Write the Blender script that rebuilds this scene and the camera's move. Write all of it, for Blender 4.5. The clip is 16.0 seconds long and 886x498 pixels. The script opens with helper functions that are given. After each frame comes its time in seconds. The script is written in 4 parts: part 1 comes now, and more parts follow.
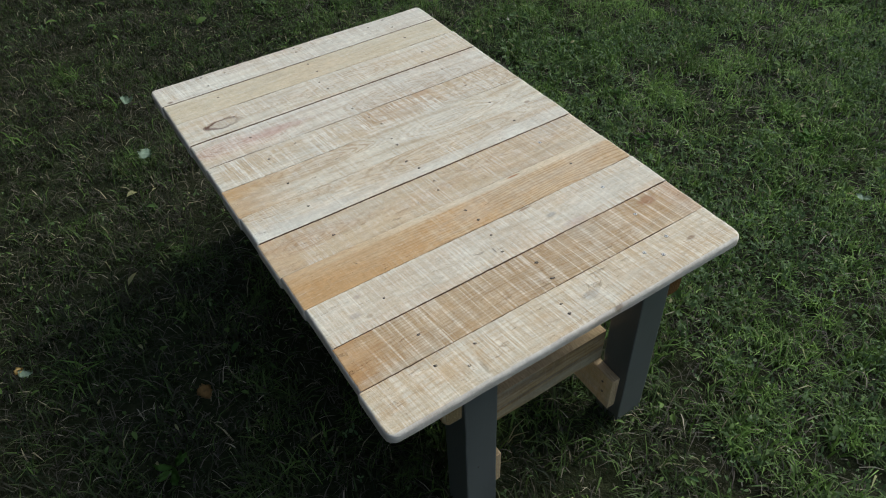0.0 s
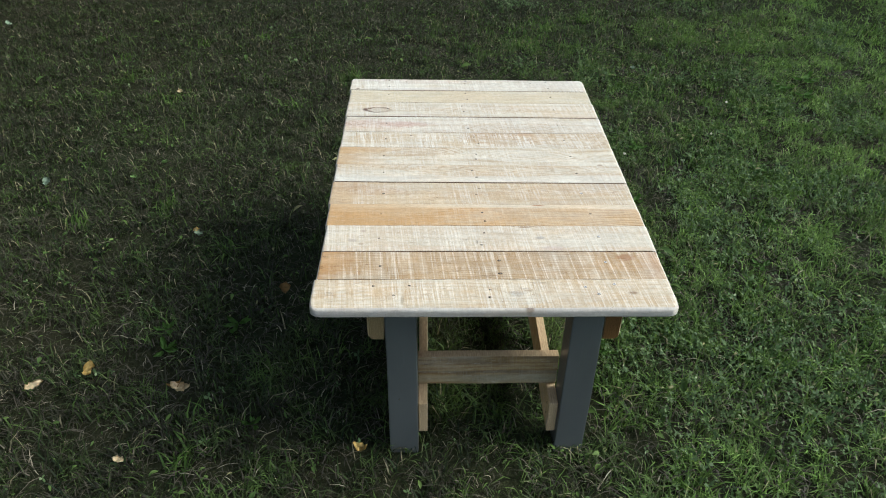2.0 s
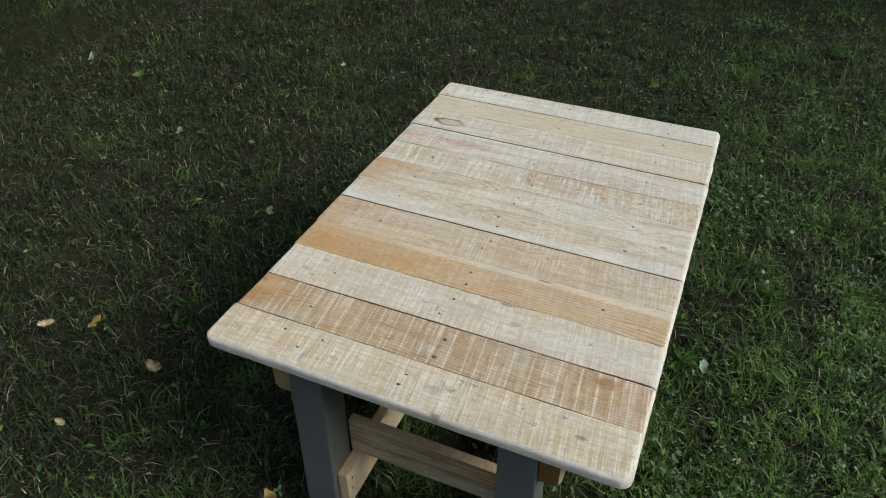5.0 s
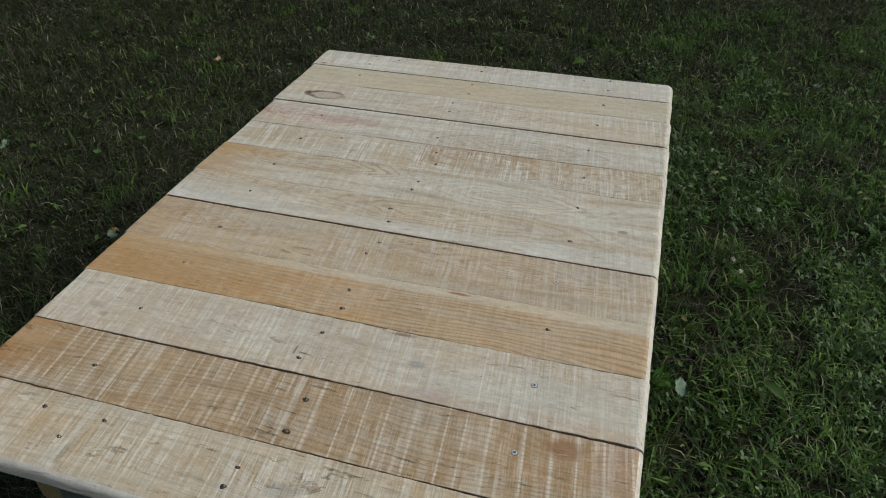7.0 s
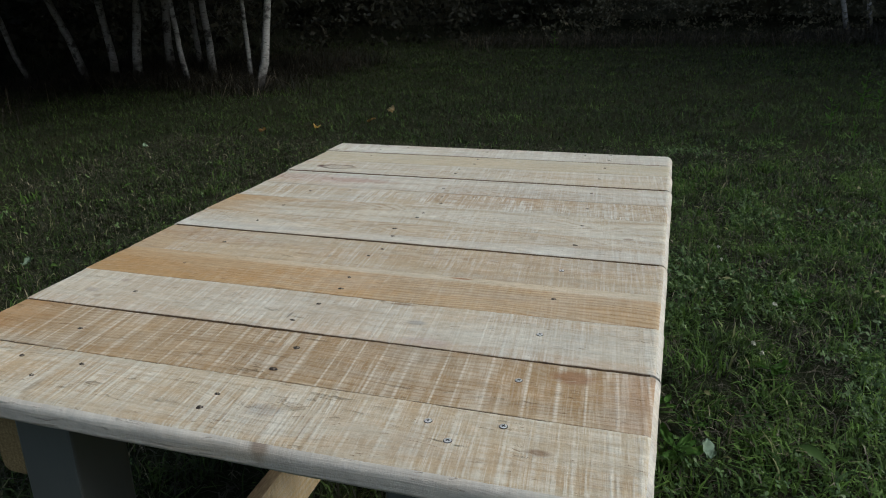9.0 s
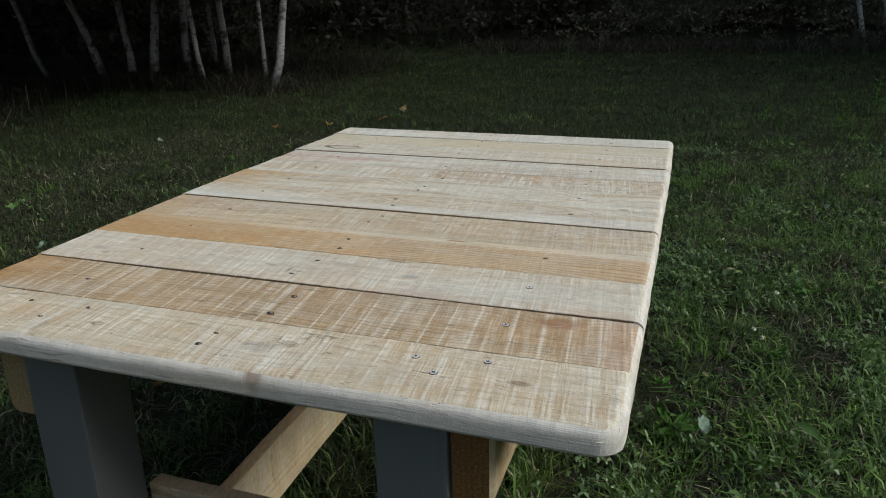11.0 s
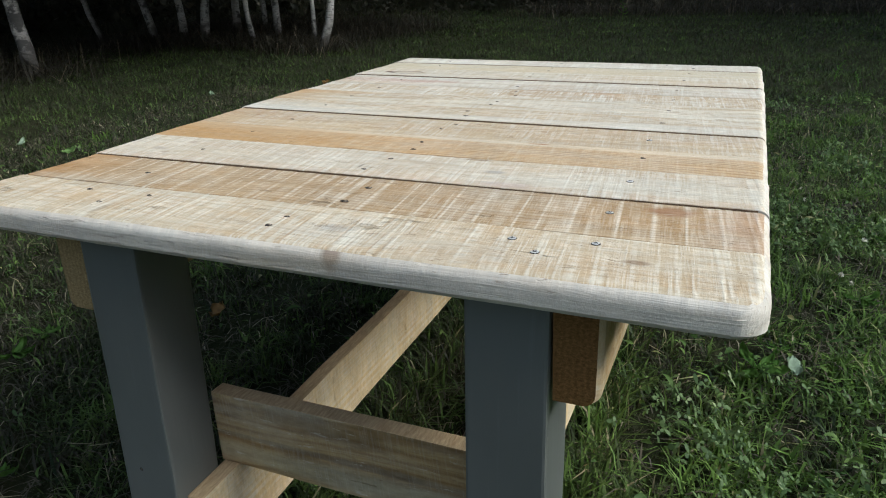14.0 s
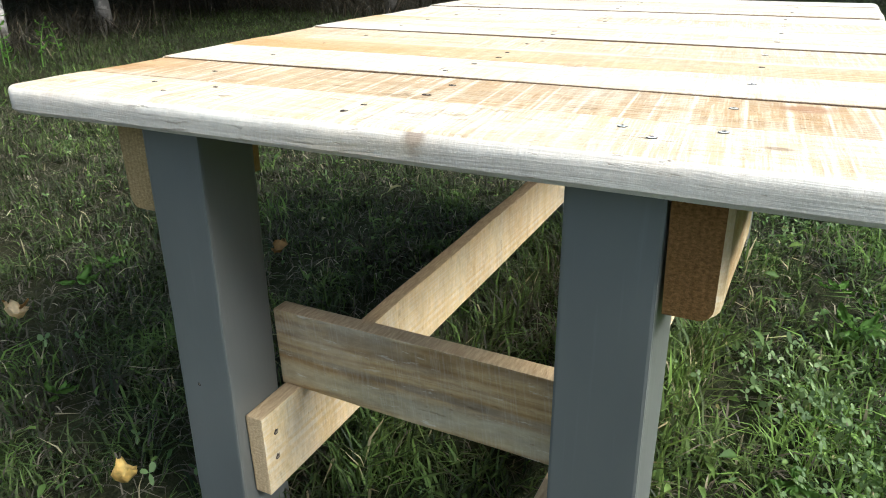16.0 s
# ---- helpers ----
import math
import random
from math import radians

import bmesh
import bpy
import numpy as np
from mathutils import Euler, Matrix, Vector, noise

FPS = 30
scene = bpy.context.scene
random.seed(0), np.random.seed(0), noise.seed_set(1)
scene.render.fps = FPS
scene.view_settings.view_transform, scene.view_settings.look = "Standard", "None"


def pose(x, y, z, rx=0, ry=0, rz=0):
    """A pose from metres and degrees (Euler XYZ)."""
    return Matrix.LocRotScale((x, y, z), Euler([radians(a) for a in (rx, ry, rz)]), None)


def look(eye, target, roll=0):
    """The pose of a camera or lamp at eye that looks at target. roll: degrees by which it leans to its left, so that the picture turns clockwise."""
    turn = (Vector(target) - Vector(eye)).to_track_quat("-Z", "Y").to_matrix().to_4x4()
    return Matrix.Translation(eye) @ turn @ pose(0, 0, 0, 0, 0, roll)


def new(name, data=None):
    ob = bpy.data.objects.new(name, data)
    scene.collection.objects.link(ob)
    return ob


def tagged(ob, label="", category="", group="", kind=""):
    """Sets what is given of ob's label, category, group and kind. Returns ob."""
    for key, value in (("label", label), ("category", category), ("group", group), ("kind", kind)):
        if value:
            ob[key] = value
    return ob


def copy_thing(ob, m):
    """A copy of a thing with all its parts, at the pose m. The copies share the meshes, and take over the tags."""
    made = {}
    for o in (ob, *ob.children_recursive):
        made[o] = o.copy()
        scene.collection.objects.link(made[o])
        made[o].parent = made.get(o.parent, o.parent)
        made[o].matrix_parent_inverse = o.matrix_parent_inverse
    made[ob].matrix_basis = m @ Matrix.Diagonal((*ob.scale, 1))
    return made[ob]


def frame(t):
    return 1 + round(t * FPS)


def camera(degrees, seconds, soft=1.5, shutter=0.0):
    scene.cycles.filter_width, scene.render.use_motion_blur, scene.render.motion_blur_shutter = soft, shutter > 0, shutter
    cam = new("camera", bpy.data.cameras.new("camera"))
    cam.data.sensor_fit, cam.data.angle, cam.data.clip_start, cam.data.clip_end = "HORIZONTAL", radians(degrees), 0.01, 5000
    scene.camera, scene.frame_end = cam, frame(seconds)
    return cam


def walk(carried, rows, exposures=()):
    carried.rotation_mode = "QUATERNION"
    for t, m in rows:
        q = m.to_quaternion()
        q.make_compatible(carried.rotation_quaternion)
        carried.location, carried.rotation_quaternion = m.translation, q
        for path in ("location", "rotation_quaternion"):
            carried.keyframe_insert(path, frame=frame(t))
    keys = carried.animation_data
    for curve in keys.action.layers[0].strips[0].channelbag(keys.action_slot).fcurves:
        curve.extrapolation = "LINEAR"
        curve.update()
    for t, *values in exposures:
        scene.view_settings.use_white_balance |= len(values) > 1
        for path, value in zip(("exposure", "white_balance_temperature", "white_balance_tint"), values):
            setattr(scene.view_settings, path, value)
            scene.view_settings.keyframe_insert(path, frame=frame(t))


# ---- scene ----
cam = camera(63.3, 16.0, soft=1.05)
PATH = [
    (0, (-0.22, -0.541, 1.432), (0.527, 0.666, 0.024), -2.1),
    (0.5, (-0.064, -0.729, 1.456), (0.462, 0.627, 0.084), -0.7),
    (1, (0.025, -0.833, 1.458), (0.364, 0.624, 0.131), 0.3),
    (1.5, (0.127, -1.016, 1.462), (0.29, 0.533, 0.208), 1.7),
    (2, (0.264, -1.156, 1.474), (0.302, 0.446, 0.277), 0.8),
    (2.5, (0.448, -1.199, 1.469), (0.313, 0.402, 0.278), 0.6),
    (3, (0.553, -1.131, 1.458), (0.213, 0.434, 0.259), -0.4),
    (3.2, (0.574, -1.069, 1.446), (0.18, 0.478, 0.241), -0.4),
    (5.3, (0.822, -0.619, 1.379), (0.17, 0.825, 0.159), -0.5),
    (5.5, (0.801, -0.555, 1.366), (0.175, 0.899, 0.144), -0.5),
    (6, (0.762, -0.404, 1.316), (0.246, 1.033, 0.024), -1.3),
    (6.5, (0.748, -0.329, 1.206), (0.259, 1.141, -0.059), -1.3),
    (7, (0.755, -0.327, 1.081), (0.267, 1.212, -0.099), -1.2),
    (7.5, (0.768, -0.351, 0.957), (0.254, 1.269, -0.098), -1.7),
    (8, (0.776, -0.39, 0.861), (0.239, 1.329, -0.007), -1.0),
    (8.5, (0.794, -0.426, 0.824), (0.213, 1.348, 0.106), -1.6),
    (9, (0.806, -0.446, 0.812), (0.206, 1.338, 0.136), -1.9),
    (11.5, (0.842, -0.485, 0.756), (0.197, 1.291, 0.1), -1.6),
    (12, (0.838, -0.486, 0.748), (0.184, 1.284, 0.086), -1.9),
    (12.5, (0.826, -0.483, 0.725), (0.163, 1.279, 0.05), -2.0),
    (13, (0.815, -0.471, 0.698), (0.13, 1.276, 0.007), -2.2),
    (13.5, (0.8, -0.466, 0.683), (0.091, 1.265, -0.025), -2.1),
    (14, (0.779, -0.458, 0.658), (0.04, 1.254, -0.067), -1.8),
    (14.5, (0.765, -0.444, 0.635), (-0.007, 1.244, -0.109), -1.5),
    (15, (0.754, -0.438, 0.608), (-0.054, 1.229, -0.146), -1.2),
    (15.5, (0.744, -0.435, 0.587), (-0.094, 1.21, -0.183), -1.0),
    (16, (0.736, -0.432, 0.573), (-0.134, 1.189, -0.212), -1.2),
]
TINT = 5
EXPOSURES = [(0.0, 0.20, 5580), (1.0, 0.42, 5580), (1.5, 0.63, 5600), (2.0, 0.70, 5560), (3.0, 0.75, 5560), (5.5, -0.02, 5680), (7.0, -0.31, 5700), (9.0, -0.17, 5560), (11.5, 0.00, 5560), (12.5, 0.05, 5560),
             (13.5, 0.30, 5540), (14.0, 0.50, 5530), (15.0, 0.95, 5560), (15.5, 1.17, 5620), (16.0, 1.55, 5680)]
walk(cam, [(t, look(eye, target, roll)) for t, eye, target, roll in PATH], [(t, stops, kelvin, TINT) for t, stops, kelvin in EXPOSURES])

# ---- light: a low soft sun from the open side of the lawn, and the sky ----
SUN_FROM = Vector((1.0, 0.02, 0.69))
world = bpy.data.worlds.new("sky")
scene.world = world
world.use_nodes = True
sky = world.node_tree.nodes.new("ShaderNodeTexSky")
sky.sky_type, sky.sun_disc = "NISHITA", False
sky.sun_elevation = math.asin(SUN_FROM.normalized().z)
sky.sun_rotation = math.atan2(SUN_FROM.x, SUN_FROM.y)
background = world.node_tree.nodes["Background"]
sky.dust_density, sky.ozone_density = 3.0, 0.6
haze = world.node_tree.nodes.new("ShaderNodeHueSaturation")
haze.inputs["Saturation"].default_value = 0.65
world.node_tree.links.new(sky.outputs[0], haze.inputs["Color"])
world.node_tree.links.new(haze.outputs[0], background.inputs[0])
background.inputs[1].default_value = 0.15
sun = new("sun", bpy.data.lights.new("sun", "SUN"))
sun.data.energy, sun.data.angle, sun.data.color = 2.65, radians(30), (1.0, 0.97, 0.90)
sun.matrix_world = look(SUN_FROM * 20, (0, 0, 0))

GROUND = -0.060   # the soil; the tips of the mown grass stand a few centimetres above it
TOP = 0.45       # the upper face of the table
rng = np.random.default_rng(7)


# ---- materials ----
class Nodes:
    """Short hand for building a node material."""

    def __init__(self, name):
        self.mat = bpy.data.materials.new(name)
        self.mat.use_nodes = True
        self.tree = self.mat.node_tree
        self.bsdf = self.tree.nodes["Principled BSDF"]
        self.out = self.tree.nodes["Material Output"]

    def plug(self, socket, value):
        if isinstance(value, bpy.types.NodeSocket):
            self.tree.links.new(value, socket)
        elif isinstance(value, (tuple, list)) and len(value) == 3 and socket.type == "RGBA":
            socket.default_value = (*value, 1)
        else:
            socket.default_value = value

    def node(self, kind, out=0, props=(), **inputs):
        n = self.tree.nodes.new(kind)
        for key, value in props:
            if key == "operation":
                n.operation = value
            elif key == "data_type":
                n.data_type = value
            elif key == "blend_type":
                n.blend_type = value
            elif key == "attribute_name":
                n.attribute_name = value
            elif key == "bands_direction":
                n.bands_direction = value
            elif key == "feature":
                n.feature = value
        for key, value in inputs.items():
            self.plug(n.inputs[int(key[1:])] if key[0] == "i" and key[1:].isdigit() else n.inputs[key], value)
        return n.outputs[out]

    def math(self, op, a, b=0.0, c=0.0):
        return self.node("ShaderNodeMath", props=[("operation", op)], i0=a, i1=b, i2=c)

    def place(self):
        return self.node("ShaderNodeTexCoord", out=3)

    def scaled(self, vec, sx, sy, sz, dx=0.0, dy=0.0, dz=0.0):
        return self.node("ShaderNodeMapping", Vector=vec, Scale=(sx, sy, sz), Location=(dx, dy, dz))

    def noise(self, vec, scale=1.0, detail=3.0, rough=0.55):
        return self.node("ShaderNodeTexNoise", Vector=vec, Scale=scale, Detail=detail, Roughness=rough)

    def step(self, value, lo, hi, a=0.0, b=1.0):
        return self.node("ShaderNodeMapRange", i0=value, i1=lo, i2=hi, i3=a, i4=b)

    def mix(self, fac, a, b, blend="MIX"):
        n = self.tree.nodes.new("ShaderNodeMix")
        n.data_type, n.blend_type = "RGBA", blend
        self.plug(n.inputs[0], fac)
        self.plug(n.inputs[6], a)
        self.plug(n.inputs[7], b)
        return n.outputs[2]

    def finish(self, color, rough=0.6, bump=None, strength=0.3, distance=0.002, specular=0.3):
        self.plug(self.bsdf.inputs["Base Color"], color)
        self.plug(self.bsdf.inputs["Roughness"], rough)
        self.bsdf.inputs["Specular IOR Level"].default_value = specular
        if bump is not None:
            self.plug(self.bsdf.inputs["Normal"], self.node("ShaderNodeBump", Height=bump, Strength=strength, Distance=distance))
        return self.mat


def wood(name, light, dark, seed, grain=0.5, lines=0.3, line_count=60, saw=0.3, comb=0.0, pale=(0.725, 0.675, 0.565), stain=(0.5, 0.3, 0.15), stain_amount=0.2, knots=(), ends=(), bands=(), nap=0.16, wrap=False, arches=()):
    """Sawn softwood whose grain runs along x: streaks, growth rings, cross-wise saw marks, stains and knots."""
    n = Nodes(name)
    p = n.place()
    sep = n.tree.nodes.new("ShaderNodeSeparateXYZ")
    n.plug(sep.inputs[0], p)
    x, y = sep.outputs[0], sep.outputs[1]
    if wrap:      # the grain goes on over the rounded edge and down the outer face
        y = n.math("SUBTRACT", y, n.math("SUBTRACT", sep.outputs[2], TOP))
        p = n.node("ShaderNodeCombineXYZ", i0=x, i1=y, i2=0.0)
    drift = n.noise(n.scaled(p, 2.2, 9.0, 9.0, seed, seed * 0.7), 1.0, 2.0)
    warp = n.math("MULTIPLY", n.math("SUBTRACT", drift, 0.5), 0.06)
    for kx, ky, rx, ry, *_ in knots:       # the grain flows round a knot
        if rx < 0.006 or ry > 0.016:
            continue
        d = n.math("ADD", n.math("POWER", n.math("DIVIDE", n.math("SUBTRACT", x, kx), rx * 2.2), 2.0), n.math("POWER", n.math("DIVIDE", n.math("SUBTRACT", y, ky), ry * 2.0), 2.0))
        push = n.math("MULTIPLY", n.math("EXPONENT", n.math("MULTIPLY", d, -1.0)), ry * 1.2)
        warp = n.math("ADD", warp, push)
    bent = n.node("ShaderNodeCombineXYZ", i0=x, i1=n.math("ADD", y, warp), i2=sep.outputs[2])
    streak = n.noise(n.scaled(bent, 4.0, 130.0, 130.0, seed, seed), 1.0, 6.0, 0.68)
    ring = n.node("ShaderNodeTexWave", out=1, props=[("bands_direction", "Y")], Vector=n.scaled(bent, 0.25, 1.0, 0.4, 0, seed), Scale=line_count / 6.283 * 1.7, Distortion=2.2, Detail=2.0)
    ring = n.math("POWER", ring, 3.0)
    hair = n.noise(n.scaled(bent, 6.0, 420.0, 420.0, seed * 1.7, seed), 1.0, 2.0, 0.6)
    broad = n.noise(n.scaled(bent, 5.0, 17.0, 17.0, seed * 1.3, 2.0), 1.0, 7.0, 0.62)
    color = n.mix(n.step(streak, 0.5 - 0.32 * grain, 0.5 + 0.32 * grain), dark, light)
    color = n.mix(n.math("MULTIPLY", ring, min(1.0, lines * 1.25)), color, tuple(c * f for c, f in zip(dark, (0.70, 0.58, 0.44))))
    color = n.mix(n.step(broad, 0.48, 0.585, 0.0, min(1.0, stain_amount * 1.4)), color, stain)
    color = n.mix(n.step(hair, 0.60, 0.72, 0.0, 0.42), color, tuple(c * f for c, f in zip(dark, (0.62, 0.52, 0.42))))
    for at, width, tint, amount in bands:   # a lengthwise band of another colour
        off = n.math("ADD", n.math("ABSOLUTE", n.math("SUBTRACT", y, at)), n.math("MULTIPLY", n.math("SUBTRACT", drift, 0.5), width))
        color = n.mix(n.step(off, width, width * 0.5, 0.0, amount), color, tint)
    for ax, ay, rx, ry, tint, amount in arches:   # tongues of other wood with growth lines curving round them
        d = n.math("SQRT", n.math("ADD", n.math("POWER", n.math("DIVIDE", n.math("SUBTRACT", x, ax), rx), 2.0), n.math("POWER", n.math("DIVIDE", n.math("SUBTRACT", y, ay), ry), 2.0)))
        d = n.math("ADD", d, n.math("MULTIPLY", n.math("SUBTRACT", n.noise(n.scaled(p, 9.0, 38.0, 38.0, seed), 1.0, 4.0), 0.5), 0.9))
        color = n.mix(n.step(d, 1.08, 0.90, 0.0, amount), color, tint)
        curve = n.step(n.math("SINE", n.math("MULTIPLY", d, 26.0)), 0.25, 0.95)
        color = n.mix(n.math("MULTIPLY", curve, n.step(d, 1.6, 0.8, 0.0, 0.7)), color, tuple(c * f for c, f in zip(tint, (0.70, 0.60, 0.48))))
    # marks of the saw: irregular streaks across the board and an even comb of cuts
    tilt = n.math("ADD", x, n.math("MULTIPLY", y, 0.10))
    across = n.node("ShaderNodeCombineXYZ", i0=tilt, i1=n.math("MULTIPLY", y, 0.045), i2=0.37 * seed)
    marks = n.noise(n.scaled(across, 190.0, 190.0, 1.0, seed), 1.0, 3.0, 0.65)
    rubbed = n.noise(n.scaled(p, 9.0, 46.0, 46.0, seed), 1.0, 5.0, 0.65)
    group = n.step(n.noise(n.scaled(across, 16.0, 30.0, 1.0, seed * 5.0), 1.0, 2.0), 0.38, 0.60, 0.25, 1.0)
    marks = n.math("ADD", 0.47, n.math("MULTIPLY", n.math("SUBTRACT", marks, 0.47), group))
    mask = n.math("MULTIPLY", n.step(marks, 0.51, 0.575), n.step(rubbed, 0.30, 0.60))
    color = n.mix(n.math("MULTIPLY", mask, saw), color, pale)
    dim = n.math("MULTIPLY", n.step(marks, 0.45, 0.36), n.step(rubbed, 0.42, 0.60))
    color = n.mix(n.math("MULTIPLY", dim, min(1.0, saw * 1.0)), color, tuple(c * f for c, f in zip(dark, (0.85, 0.74, 0.60))))
    fine = n.noise(n.scaled(across, 560.0, 560.0, 1.0, seed * 1.4), 1.0, 2.0, 0.6)
    fine_mask = n.step(rubbed, 0.34, 0.58, 0.25, 1.0)
    color = n.mix(n.math("MULTIPLY", n.step(fine, 0.52, 0.62), n.math("MULTIPLY", fine_mask, 0.10 + 0.32 * saw)), color, pale)
    color = n.mix(n.math("MULTIPLY", n.step(fine, 0.46, 0.36), n.math("MULTIPLY", fine_mask, 0.06 + 0.30 * saw)), color, tuple(c * f for c, f in zip(dark, (0.80, 0.70, 0.58))))
    jig = n.noise(n.scaled(across, 14.0, 14.0, 1.0, seed * 2.0), 1.0, 1.0)
    wide = n.noise(n.scaled(across, 75.0, 75.0, 1.0, seed * 3.1), 1.0, 2.0, 0.6)
    wide = n.math("MULTIPLY", n.step(wide, 0.50, 0.64), n.step(rubbed, 0.30, 0.60))
    color = n.mix(n.math("MULTIPLY", wide, n.math("MULTIPLY", n.math("SUBTRACT", 1.0, n.math("MULTIPLY", ring, 0.7)), saw * 0.7)), color, pale)
    cut = n.math("FRACT", n.math("ADD", n.math("MULTIPLY", tilt, 34.0), n.math("MULTIPLY", jig, 1.6)))
    cut = n.math("MULTIPLY", n.step(n.math("ABSOLUTE", n.math("SUBTRACT", cut, 0.5)), 0.075, 0.02), n.step(rubbed, 0.28, 0.50))
    color = n.mix(n.math("MULTIPLY", cut, n.math("MULTIPLY", n.math("SUBTRACT", 1.0, n.math("MULTIPLY", ring, 0.6)), comb)), color, pale)
    fuzz = n.noise(n.scaled(p, 420.0, 300.0, 300.0), 1.0, 2.0)
    color = n.mix(n.step(fuzz, 0.45, 0.70, 0.0, nap), color, pale)
    for at, width, tint, amount in ends:   # a darker resinous end of a board
        wander = n.math("ADD", n.math("ABSOLUTE", n.math("SUBTRACT", x, at)), n.math("MULTIPLY", n.math("SUBTRACT", n.noise(n.scaled(p, 6.0, 40.0, 40.0, seed), 1.0, 3.0), 0.5), width * 1.2))
        color = n.mix(n.step(wander, width, width * 0.25, 0.0, amount), color, tint)
    for kx, ky, rx, ry, tint, amount, hollow in knots:
        jx = n.math("SUBTRACT", n.noise(n.scaled(p, 60.0, 60.0, 60.0, seed), 1.0, 2.0), 0.5)
        d = n.math("SQRT", n.math("ADD", n.math("POWER", n.math("DIVIDE", n.math("SUBTRACT", x, kx), rx), 2.0), n.math("POWER", n.math("DIVIDE", n.math("SUBTRACT", y, ky), ry), 2.0)))
        d = n.math("ADD", d, n.math("MULTIPLY", jx, 0.7))
        blot = n.step(d, 1.15, 0.55)
        if hollow:
            blot = n.math("MULTIPLY", n.step(d, 1.18, 1.0), n.math("MULTIPLY", n.step(x, kx + rx * 1.2, kx - rx * 0.2, 0.2, 1.0), n.step(d, 0.66, 0.84, 0.18, 1.0)))
        color = n.mix(n.math("MULTIPLY", blot, amount), color, tint)
    # weathering in soft clouds, handling, dirt and torn fibres
    cloud = n.noise(n.scaled(bent, 3.5, 15.0, 15.0, seed * 3.3, 1.0), 1.0, 4.0, 0.6)
    color = n.mix(n.step(cloud, 0.50, 0.36, 0.0, 0.26), color, (0.575, 0.54, 0.44))
    color = n.mix(n.step(cloud, 0.54, 0.66, 0.0, 0.30), color, (0.57, 0.425, 0.255))
    torn = n.noise(n.scaled(bent, 26.0, 150.0, 150.0, seed * 4.1, 3.0), 1.0, 5.0, 0.7)
    gash = n.math("MULTIPLY", n.step(torn, 0.60, 0.66), n.step(worn_where(n, p, seed), 0.44, 0.60))
    color = n.mix(n.math("MULTIPLY", gash, 0.32), color, tuple(c * f for c, f in zip(dark, (0.62, 0.54, 0.46))))
    color = n.mix(n.step(torn, 0.40, 0.34, 0.0, 0.30), color, pale)
    worn = n.noise(n.scaled(p, 11.0, 26.0, 26.0, seed * 2.3, 5.0), 1.0, 8.0, 0.70)
    color = n.mix(1.0, color, n.step(worn, 0.36, 0.64, 1.05, 0.92), "MULTIPLY")
    scuff = n.noise(n.scaled(p, 70.0, 150.0, 150.0, seed), 1.0, 6.0, 0.75)
    color = n.mix(1.0, color, n.step(scuff, 0.36, 0.64, 0.88, 1.09), "MULTIPLY")
    pits = n.noise(n.scaled(bent, 55.0, 330.0, 330.0, seed * 0.9), 1.0, 3.0, 0.6)
    color = n.mix(n.step(pits, 0.66, 0.73, 0.0, 0.6), color, tuple(c * f for c, f in zip(dark, (0.5, 0.4, 0.32))))
    relief = n.math("ADD", n.math("MULTIPLY", marks, 0.8 * min(1.0, saw + 0.05)), n.math("ADD", n.math("MULTIPLY", streak, 0.5), n.math("MULTIPLY", cut, comb * 0.12)))
    relief = n.math("ADD", n.math("SUBTRACT", relief, n.math("MULTIPLY", n.step(pits, 0.68, 0.76), 0.5)), n.math("ADD", n.math("MULTIPLY", fuzz, 0.25), n.math("MULTIPLY", hair, -0.3)))
    relief = n.math("SUBTRACT", relief, n.math("MULTIPLY", gash, 0.7))
    return n.finish(color, 0.72, relief, 0.95, 0.0018, 0.22)


def worn_where(n, p, seed):
    """Where the surface is rougher."""
    return n.noise(n.scaled(p, 6.0, 20.0, 20.0, seed * 1.9, 7.0), 1.0, 3.0)


def grey_paint():
    n = Nodes("grey_paint")
    p = n.place()
    brush = n.noise(n.scaled(p, 160.0, 160.0, 6.0), 1.0, 3.0)
    cloud = n.noise(n.scaled(p, 9.0, 9.0, 5.0), 1.0, 3.0)
    color = n.mix(n.step(cloud, 0.35, 0.7), (0.093, 0.095, 0.085), (0.114, 0.116, 0.104))
    color = n.mix(n.step(brush, 0.62, 0.8, 0.0, 0.35), color, (0.145, 0.148, 0.146))
    return n.finish(color, 0.36, brush, 0.2, 0.0008, 0.65)


def end_grain(name, low, high):
    n = Nodes(name)
    p = n.place()
    fibre = n.noise(n.scaled(p, 300.0, 60.0, 420.0), 1.0, 4.0, 0.7)
    arcs = n.node("ShaderNodeTexWave", out=1, props=[("bands_direction", "X")], Vector=p, Scale=60.0, Distortion=6.0, Detail=2.0)
    color = n.mix(n.step(fibre, 0.35, 0.65), low, high)
    color = n.mix(n.math("MULTIPLY", arcs, 0.3), color, tuple(0.8 * c for c in low))
    return n.finish(color, 0.9, fibre, 0.8, 0.002, 0.1)


